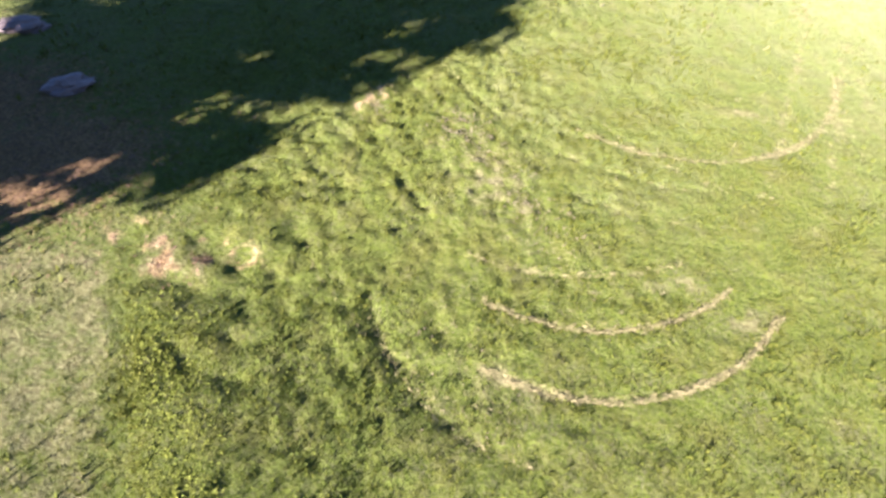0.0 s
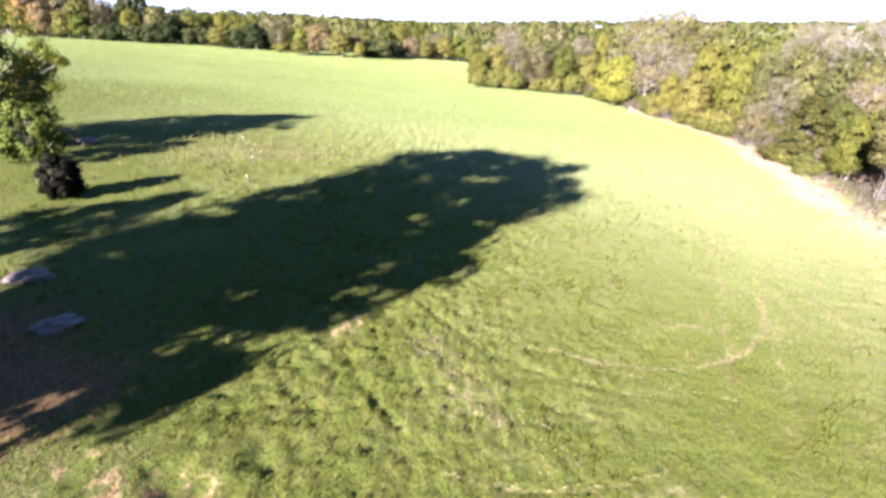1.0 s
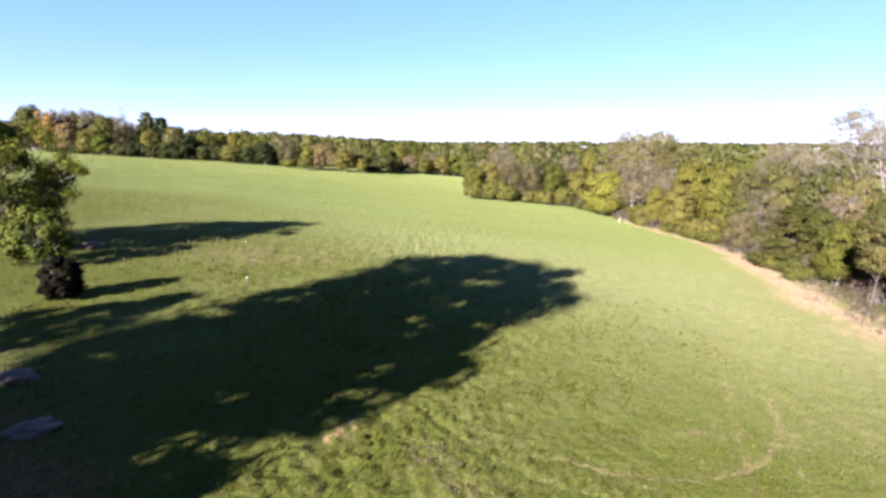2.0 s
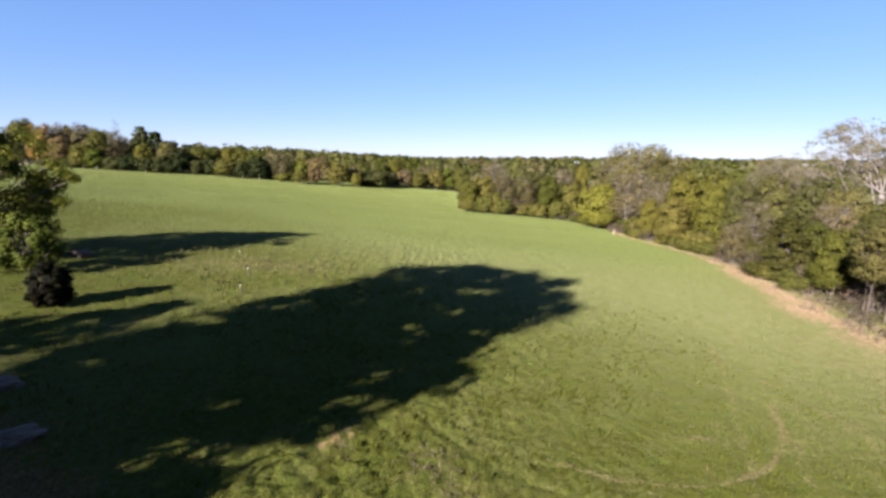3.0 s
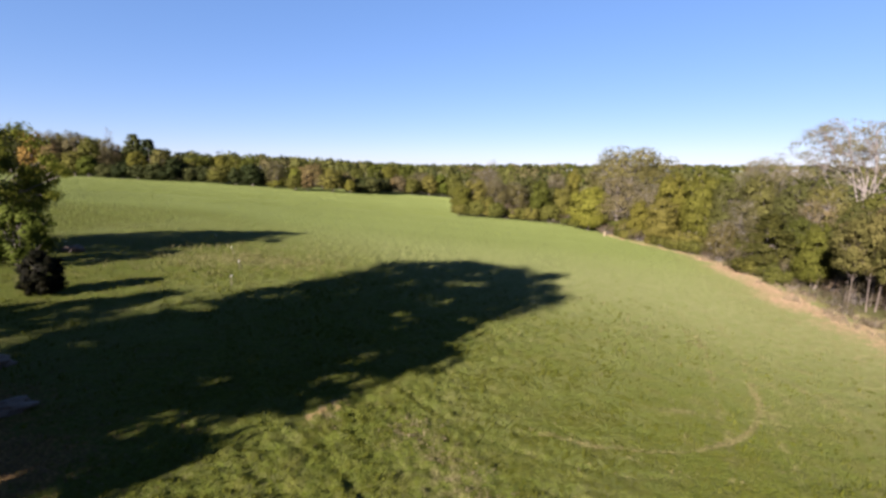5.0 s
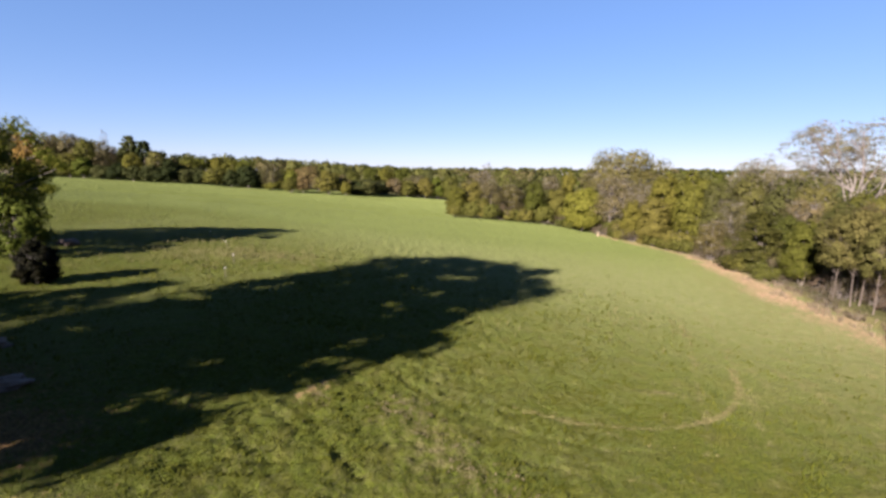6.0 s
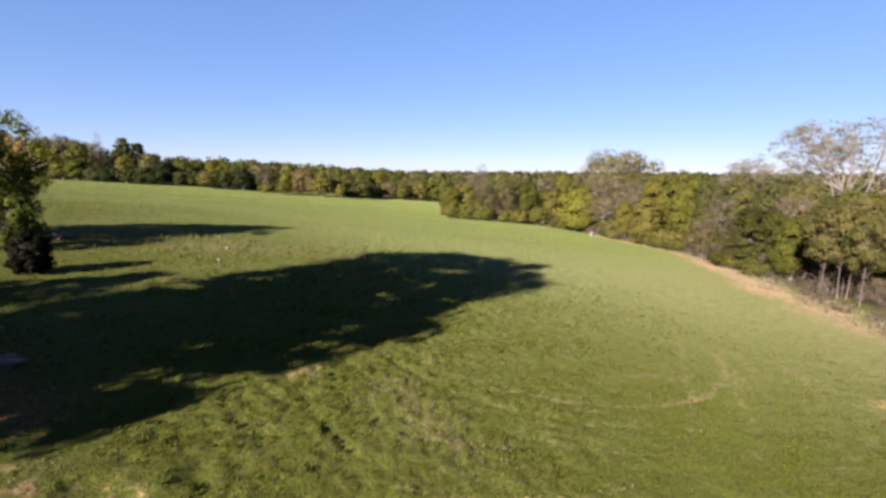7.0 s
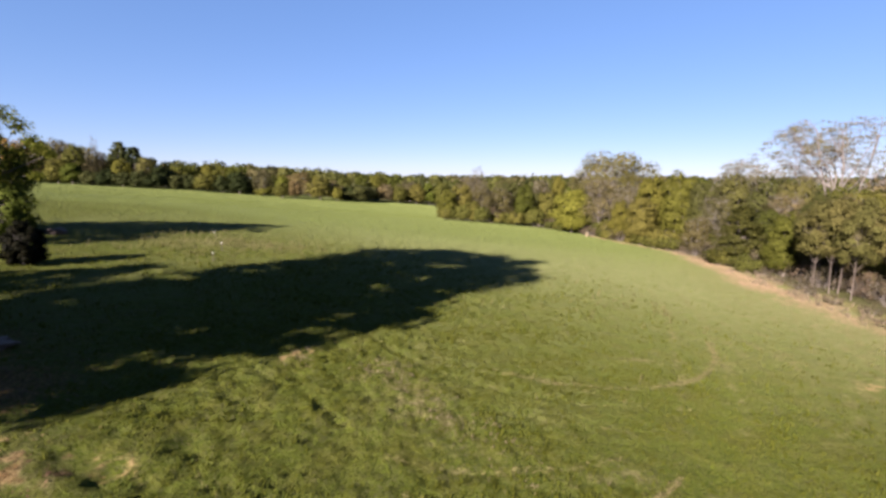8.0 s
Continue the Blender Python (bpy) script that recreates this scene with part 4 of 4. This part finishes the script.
# the far edge of the meadow: kind, place, height and half width
FAR_TREES = [
    ("gold", -150.3, 175.2, 17.7, 5.7), ("amber", -142.6, 172.5, 16.1, 5.2), ("bud", -139.8, 178.6, 16.3, 4.8), ("bud", -134.0, 180.5, 16.8, 5.5), ("olive", -122.2, 171.8, 14.6, 4.4), ("bud", -123.8, 182.8, 14.7, 3.6),
    ("bare", -126.2, 188.4, 19.4, 2.2), ("bright", -119.6, 166.2, 7.6, 3.9), ("pine", -110.6, 178.2, 15.4, 3.4), ("pine", -105.0, 177.1, 13.9, 3.2), ("green", -104.5, 169.1, 9.9, 4.5), ("dark", -107.7, 167.1, 6.5, 3.0),
    ("gold", -97.2, 171.1, 11.2, 5.0), ("dark", -92.9, 171.2, 8.2, 4.2), ("dark", -96.1, 164.8, 6.1, 4.6), ("green", -107.7, 213.1, 9.0, 5.4), ("green", -104.9, 220.1, 10.5, 5.6), ("green", -99.4, 222.6, 10.5, 5.6),
    ("green", -91.7, 220.5, 9.7, 5.2), ("olive", -90.5, 177.0, 7.2, 4.0), ("dark", -85.1, 175.2, 6.1, 3.6), ("olive", -75.6, 168.6, 6.8, 5.5), ("dark", -66.8, 172.3, 8.1, 5.3), ("green", -70.3, 179.5, 9.4, 5.3),
    ("bud", -57.3, 171.5, 10.0, 4.5), ("shrub", -55.9, 167.7, 3.2, 3.8), ("dark", -61.6, 172.1, 5.8, 2.8), ("bright", -48.1, 163.9, 7.6, 3.0), ("olive", -47.3, 160.0, 5.4, 3.6), ("rust", -43.5, 161.1, 6.4, 3.0),
    ("rust", -48.5, 187.7, 9.5, 5.9), ("olive", -35.4, 163.0, 8.6, 5.2), ("bud", -32.1, 167.8, 7.2, 3.0), ("shrub", -29.5, 162.2, 5.2, 2.0), ("dark", -24.2, 173.2, 6.2, 8.0), ("dark", -19.2, 177.8, 6.1, 3.2),
    ("green", -28.0, 212.0, 9.4, 4.4), ("green", -21.9, 217.8, 10.7, 5.9), ("olive", -32.8, 196.1, 8.8, 4.6), ("green", -15.8, 218.3, 10.8, 4.0), ("bud", -14.4, 182.3, 7.3, 3.7), ("bud", -6.4, 198.8, 9.2, 7.5),
    ("olive", -9.7, 182.6, 6.9, 3.7), ("olive", -3.3, 186.9, 8.7, 4.2), ("dark", -1.5, 233.9, 13.3, 2.0), ("bright", 1.8, 188.9, 9.6, 4.2), ("olive", 6.8, 183.8, 10.6, 4.6),
]
DARK_FRONT = [(-113.0, 166.0, 5.2, 4.2), (-107.0, 164.5, 5.6, 4.0), (-101.0, 163.5, 5.4, 4.2), (-92.0, 166.0, 5.6, 4.4), (-86.5, 169.0, 5.2, 3.6), (-82.0, 170.0, 4.6, 3.0), (-70.5, 168.5, 6.6, 3.4), (-64.5, 168.5, 6.6, 3.6), (-137.0, 169.0, 4.6, 5.0), (-128.5, 168.5, 4.2, 4.2), (-27.5, 171.0, 5.4, 3.6)]
FAR_TREES += [("bud", -146.9, 183.1, 15.1, 4.7), ("olive", -143.7, 188.2, 15.9, 4.8), ("bud", -137.8, 190.1, 16.1, 4.9), ("olive", -131.6, 189.6, 14.9, 4.0), ("bud", -123.3, 188.0, 12.9, 3.5), ("olive", -114.4, 181.8, 11.9, 4.2), ("gold", -155.9, 178.2, 16.7, 5.4), ("dark", -110.6, 181.8, 11.6, 3.8), ("green", -99.0, 186.1, 8.7, 3.9), ("rust", -133.2, 168.3, 11.5, 4.4), ("olive", -124.6, 166.9, 9.1, 4.7), ("bud", -119.1, 173.9, 9.5, 3.7)]
FAR_TREES += [("green", -58.1, 196.4, 8.2, 4.6), ("olive", -59.9, 189.6, 7.5, 4.0), ("rust", -54.0, 195.5, 7.9, 4.1), ("green", -65.4, 187.7, 7.0, 3.5), ("olive", -36.4, 185.3, 7.8, 3.9), ("green", -47.1, 203.4, 8.2, 4.8)]
FAR_TREES += [("dark", *spot) for spot in DARK_FRONT]
for k, x, y, high, half in FAR_TREES:
    grow_to(k, x, y, high, half, "trees at the far edge", True)
# lower growth that closes the far edge behind and between them
x = -196.0
while x < 8:
    y = float(np.interp(x, FAR_X, FAR_Y)) + rng.uniform(3, 9)
    high = float(np.interp(x, [-196, -130, -110, -80, -50, 8], [15.5, 12.0, 7.5, 5.5, 5.5, 7.5])) * rng.uniform(0.75, 1.0)
    k = ["olive", "dark", "green", "bud", "green", "rust"][rng.integers(6)]
    grow_to(k, x, y, high, high * rng.uniform(0.35, 0.5) + 1.2, "trees at the far edge", True)
    x += rng.uniform(4.0, 7.0)


# woods out to the horizon, past counting
def far_woods(seed, count, leaf_mat):
    rng = np.random.default_rng(seed)
    P, N, S = [], [], []
    for _ in range(count):
        d = 190 + 1000 * rng.uniform() ** 1.6
        a = rng.uniform(-0.85, 0.85)
        x, y = d * math.sin(a), d * math.cos(a)
        if y < 228 and x < 8 or x < 62 and y < 150:
            continue
        r = rng.uniform(3.2, 5.4)
        top = float(rise(x, y)) + rng.uniform(9.0, 12.0) + 3.5 * float(step(-30, 40, x))
        n = 75
        w = rng.normal(0, 1, (n, 3))
        w[:, 2] = np.abs(w[:, 2]) - 0.25
        w /= np.linalg.norm(w, axis=1)[:, None]
        lump = 1 + 0.16 * np.sin(w @ rng.normal(0, 4, 3) + rng.uniform(0, 6))
        P.append(np.array([x, y, top - r]) + w * (r * lump * rng.uniform(0.9, 1.05, n))[:, None] * (1, 1, 0.95))
        N.append(w)
        S.append(np.full(n, float(np.clip(d / 205, 1.1, 2.1))))
    P, N, S = np.concatenate(P), np.concatenate(N), np.concatenate(S)
    face = N + rng.normal(0, 0.22, P.shape)
    face /= np.linalg.norm(face, axis=1)[:, None]
    a = np.cross(face, rng.normal(0, 1, P.shape))
    a /= np.linalg.norm(a, axis=1)[:, None] + 1e-9
    b = np.cross(face, a)
    s = (S * rng.uniform(0.6, 1.3, len(P)))[:, None]
    v = np.stack([P - a * s * 0.6, P + b * s * 0.5, P + a * s * 0.6, P - b * s * 0.5], 1).reshape(-1, 3)
    k = np.arange(len(P))[:, None] * 4
    return mesh_object("distant_woods", v, np.concatenate([k, k + 1, k + 2, k + 3], 1), leaf_mat)


for seed, count, leaf_mat, words in ((40, 520, M_DISTANT, "olive-green spring woods reaching to the horizon"), (41, 330, M_GREEN, "fresh green woods reaching to the horizon"),
                                     (42, 150, M_BUD, "brown budding woods reaching to the horizon"), (43, 220, M_DARK, "dark evergreen woods reaching to the horizon")):
    tagged(far_woods(seed, count, leaf_mat), words, "woods", kind="stuff")


# ---- grass ----
def grass(name, seed, count, box, height, width, per, mat, keep, label, uneven=0.8, lean=0.6):
    rng = np.random.default_rng(seed)
    x, y = rng.uniform(box[0], box[1], count), rng.uniform(box[2], box[3], count)
    m = rng.uniform(0, 1, count) < keep(x, y)
    x, y = x[m], y[m]
    k = 1 + uneven * ripple(x * 1.3, y * 1.3)
    v, f = blades(rng, x, y, surface(x, y), height * k, width * k, per, lean)
    return tagged(mesh_object(name, v, f, mat), label, "grass", kind="stuff")


def open_grass(x, y):
    b, d, l, w = cover(x, y)
    return np.clip(1 - 1.4 * b - 1.2 * d - 1.2 * l, 0, 1) * (0.55 + 0.45 * (ripple(x * 1.9, y * 1.9) > -0.15))


def near_grass(x, y):
    return open_grass(x, y) * (1 - step(7.5, 11.0, np.hypot(x - 1, y - 6))) * step(-3.4, 0.8, y)


def mid_grass(x, y):
    r = np.hypot(x - 1, y - 6)
    return open_grass(x, y) * step(6.5, 9.5, r) * (1 - step(15, 30, r)) * (1 - 0.6 * step(15, 35, y + 0.9 * x))


grass("meadow_grass", 51, 80000, (-9, 12, -3.5, 17), 0.08, 0.018, 4, M_GRASS, near_grass, "short fine green meadow grass in uneven tufts", 0.5)
grass("rough_grass", 54, 50000, (-26, 28, -1, 34), 0.12, 0.035, 3, M_GRASS, mid_grass, "rougher green grass farther out on the meadow", 0.8)


def strip_keep(x, y):
    u = x - (-6.3 + (4.8 - y) * 0.5)
    return step(0, 0.2, u) * (1 - step(0.5, 1.9, u)) * (1 - step(3.6, 5.4, y)) * step(-2.0, 0.8, y)


def rim_keep(x, y):
    u = x - (-6.3 + (4.8 - y) * 0.5)
    return step(-0.1, 0.05, u) * (1 - step(0.2, 0.45, u)) * (1 - step(3.6, 5.4, y)) * step(-2.0, 0.8, y)


grass("pale_grass_rim", 55, 7000, (-7.5, 0, -2, 6), 0.09, 0.02, 5, M_RIM, rim_keep, "yellowish seeding grass along the lawn's edge", 0.2)
grass("tall_grass_strip", 52, 30000, (-7.5, 0, -2, 6), 0.055, 0.026, 5, M_TALL, strip_keep, "strip of taller bright green grass beside the lawn", 0.2, 1.8)


def bank_keep(x, y):
    u = x - wood_edge(y) + 0.8 * ripple(x, y)
    return step(-0.9, 0.1, u) * (1 - step(1.6, 2.8, u)) * step(14, 20, y) * (1 - step(40, 56, y)) * np.clip(0.45 + 1.5 * ripple(x * 1.3, y * 1.3), 0, 1)


grass("bank_grass", 64, 9000, (18, 31, 14, 56), 0.3, 0.03, 4, M_BLEACHED, bank_keep, "tall bleached grass between the bank and the brush", 0.8)


def lawn_keep(x, y):
    u = x - (-6.3 + (4.8 - y) * 0.5)
    return (1 - step(-0.2, 0.1, u)) * (1 - step(5.0, 6.5, y)) * np.clip(0.5 + 1.4 * ripple(x * 2.6, y * 2.6) + 0.8 * ripple(x * 7.1, y * 7.1), 0, 1)


grass("mown_lawn", 56, 20000, (-12, -3, -2, 7), 0.03, 0.016, 4, M_LAWN, lawn_keep, "short mown lawn, half green and half dry", 0.4, 1.6)


def withered_keep(x, y):
    n = np.clip(0.75 + 1.3 * ripple(x * 3.7, y * 3.7) + 0.8 * ripple(x * 8.3, y * 8.3), 0, 1)
    return n * np.clip(blob(x, y, 0.9, 8.9, 2.3, 0.5, -54) + 0.8 * blob(x, y, -0.2, 10.5, 0.6, 0.5) + 0.7 * blob(x, y, 0.55, 3.4, 0.7, 0.5) + 0.5 * blob(x, y, -2.6, 11.0, 0.4, 0.7) + 0.6 * blob(x, y, -0.3, 4.9, 0.5, 0.3), 0, 1)


def straw_keep(x, y):
    n = np.clip(0.7 + 1.3 * ripple(x * 4.1, y * 4.1), 0, 1)
    return n * np.clip(blob(x, y, 4.4, 6.5, 0.8, 0.25, 10) + blob(x, y, 5.75, 5.8, 0.65, 0.3, -38) + blob(x, y, 7.9, 12.7, 1.0, 0.16) + 0.5 * blob(x, y, 3.6, 3.6, 0.6, 0.3) + 0.5 * blob(x, y, -3.2, 8.1, 0.3, 0.3) + 0.8 * blob(x, y, 2.6, 7.0, 0.5, 0.2, -40), 0, 1)


grass("withered_weeds", 57, 24000, (-4, 4, 2, 13), 0.07, 0.014, 4, M_WITHER, withered_keep, "withered greyish-brown weeds in patches", 0.5)
grass("trampled_straw", 59, 12000, (-4, 10, 3, 14), 0.05, 0.014, 4, M_STRAW, straw_keep, "trampled pale straw in the meadow", 0.5)


def rank_keep(x, y):
    return np.clip(0.55 + 1.4 * ripple(x * 1.6, y * 1.6) + 0.7 * ripple(x * 5.3, y * 5.3), 0, 1) * blob(x, y, -2.2, 3.4, 2.2, 2.0) * step(0.6, 1.6, x - (-6.3 + (4.8 - y) * 0.5))


grass("rank_grass", 63, 9000, (-6, 2, -1, 7), 0.12, 0.018, 4, M_RANK, rank_keep, "coarser dark green grass beside the strip", 0.5)


def laid_straw():
    """Pressed dry stalks along the wheel tracks."""
    rng = np.random.default_rng(60)
    rows = []
    for (cx, cy, rx, ry, turn, a0, a1, w), n in zip(TRACKS, STRAW):
        a = np.radians(a0 + (a1 - a0) * (0.04 + 0.92 * rng.uniform(0, 1, n)))
        r = rx + rng.normal(0, 0.6 * min(w, 0.08), n)
        x, y = cx + r * np.cos(a), cy + r * np.sin(a)
        some = ripple(x * 2.2 + 5, y * 2.2) > -0.44
        rows.append(np.stack([x, y, a + np.pi / 2 + rng.normal(0, 0.4, n)], -1)[some])
    x, y, a = np.concatenate(rows).T
    n = len(x)
    half = rng.uniform(0.03, 0.085, n)
    c = np.stack([x, y, surface(x, y) + rng.uniform(0.03, 0.075, n)], -1)
    u = np.stack([np.cos(a), np.sin(a), rng.normal(0, 0.2, n)], -1) * half[:, None]
    v = np.stack([-np.sin(a), np.cos(a), rng.normal(0, 0.4, n)], -1) * rng.uniform(0.004, 0.009, n)[:, None]
    k = np.arange(n)[:, None] * 4
    verts = np.stack([c - u, c + v, c + u, c - v], 1).reshape(-1, 3)
    return mesh_object("pressed_straw", verts, np.concatenate([k, k + 1, k + 2, k + 3], 1), M_PRESSED)


tagged(laid_straw(), "pale pressed stalks lying along curved wheel tracks", "straw", kind="stuff")


def field_grass():
    """Tufts over the wide meadow, coarser with distance from the near grass."""
    rng = np.random.default_rng(61)
    n = 170000
    r, a = rng.uniform(30, 190, n), rng.uniform(-0.82, 0.82, n)
    x, y = r * np.sin(a), r * np.cos(a)
    b, d, l, w = cover(x, y)
    ok = (w < 0.3) & (b + 0.6 * d < 0.45) & (x < wood_edge(y) - 0.5) & (y < np.interp(x, FAR_X, FAR_Y) - 6) & ((y < 97) | (x < 3))
    ok &= rng.uniform(0, 1, n) < 0.2 + 0.8 * step(30, 60, r)
    x, y, r = x[ok], y[ok], r[ok]
    k = 1 + 0.5 * ripple(x / 3, y / 3)
    v, f = blades(rng, x, y, surface(x, y), 0.12 * k, 0.0012 * r * k, 1, 0.5)
    return mesh_object("field_grass", v, f, M_FIELD)


tagged(field_grass(), "even green sward of the wide meadow", "grass", kind="stuff")


def dry_keep(x, y):
    b, d, l, w = cover(x, y)
    return np.clip(d * 0.9 - l, 0, 0.6) * (0.03 + 0.97 * step(15, 19, y))


grass("dry_grass", 53, 30000, (-22, 12, 0, 36), 0.22, 0.016, 4, M_STRAW, dry_keep, "dry straw-coloured grass and weeds")


def leaf_litter():
    """Fallen leaves and twigs lying flat under the shade tree."""
    rng = np.random.default_rng(58)
    x, y = rng.uniform(-15, -5, 26000), rng.uniform(4, 14, 26000)
    m = rng.uniform(0, 1, 26000) < cover(x, y)[2] * 0.8
    x, y = x[m], y[m]
    n = len(x)
    a, w = rng.uniform(0, 2 * np.pi, n), rng.uniform(0.008, 0.018, n)
    long_ = w * rng.uniform(1.2, 4.0, n)
    c = np.stack([x, y, surface(x, y) + rng.uniform(0.012, 0.04, n)], -1)
    u = np.stack([np.cos(a), np.sin(a), rng.normal(0, 0.25, n)], -1) * long_[:, None]
    v = np.stack([-np.sin(a), np.cos(a), rng.normal(0, 0.25, n)], -1) * w[:, None]
    k = np.arange(n)[:, None] * 4
    verts = np.stack([c - u, c + v, c + u, c - v], 1).reshape(-1, 3)
    return mesh_object("leaf_litter", verts, np.concatenate([k, k + 1, k + 2, k + 3], 1), M_LITTER)


tagged(leaf_litter(), "brown fallen leaves and twigs under the shade tree", "leaves", kind="stuff")


# ---- stones under the tree ----
def boulder(seed, x, y, sx, sy, sz, turn):
    bm = bmesh.new()
    bmesh.ops.create_icosphere(bm, subdivisions=3, radius=1.0)
    off = Vector((seed * 7.3, seed * 3.1, seed * 5.7))
    for v in bm.verts:
        v.co *= 1 + 0.5 * noise.noise(v.co * 1.4 + off) + 0.22 * noise.noise(v.co * 3.6 + off)
        v.co.x *= sx
        v.co.y *= sy
        v.co.z *= sz
    me = bpy.data.meshes.new("boulder")
    bm.to_mesh(me)
    bm.free()
    me.materials.append(M_STONE)
    ob = new("boulder", me)
    ob.matrix_basis = put(ob, x, y, turn, 1.0, -0.3 * sz)
    return tagged(ob, "grey weathered boulder lying in the grass", "boulder", "boulders near the trees")


boulder(1, -10.0, 10.1, 0.58, 0.34, 0.18, 30)
boulder(2, -12.3, 12.2, 0.62, 0.34, 0.18, 10)
boulder(3, -20.1, 25.9, 0.55, 0.4, 0.3, 0)


# ---- small things in the meadow ----
def stake(x, y, lean, turn):
    """A slim wooden stake with a white cap."""
    root = new("marker_stake")
    root.matrix_basis = put(root, x, y, turn) @ Matrix.Rotation(radians(lean), 4, 'Y')
    V, F = [], []
    tube(V, F, [np.array((0, 0, -0.2)), np.array((0, 0, 0.25)), np.array((0.01, 0, 0.46))], [0.016, 0.015, 0.014], 6)
    mesh_object("post", np.array(V), F, M_PALE, root, smooth=True)
    V, F = [], []
    tube(V, F, [np.array((0.01, 0, 0.44)), np.array((0.01, 0, 0.45)), np.array((0.012, 0, 0.51)), np.array((0.012, 0, 0.52))], [0.014, 0.016, 0.016, 0.008], 8)
    mesh_object("cap", np.array(V), F, M_WHITE, root, smooth=True)
    return tagged(root, "slim leaning stake with a white cap in weeds", "stake", "stakes in the weeds")


for x, y, lean, turn in STAKES:
    stake(x, y, lean, turn)


def stump(x, y):
    """A short broken stump at the wood's edge."""
    root = new("tree_stump")
    root.matrix_basis = put(root, x, y, 40)
    V, F = [], []
    tube(V, F, [np.array((0, 0, -0.2)), np.array((0, 0, 0.1)), np.array((0.05, 0, 0.3)), np.array((0.14, 0.05, 0.6)), np.array((0.17, 0.06, 0.64))], [0.28, 0.2, 0.17, 0.14, 0.04], 9)
    mesh_object("trunk", np.array(V), F, M_STRAWOOD, root, smooth=True)
    return tagged(root, "short pale broken stump at the wood's edge", "stump")


stump(24.7, 68.5)
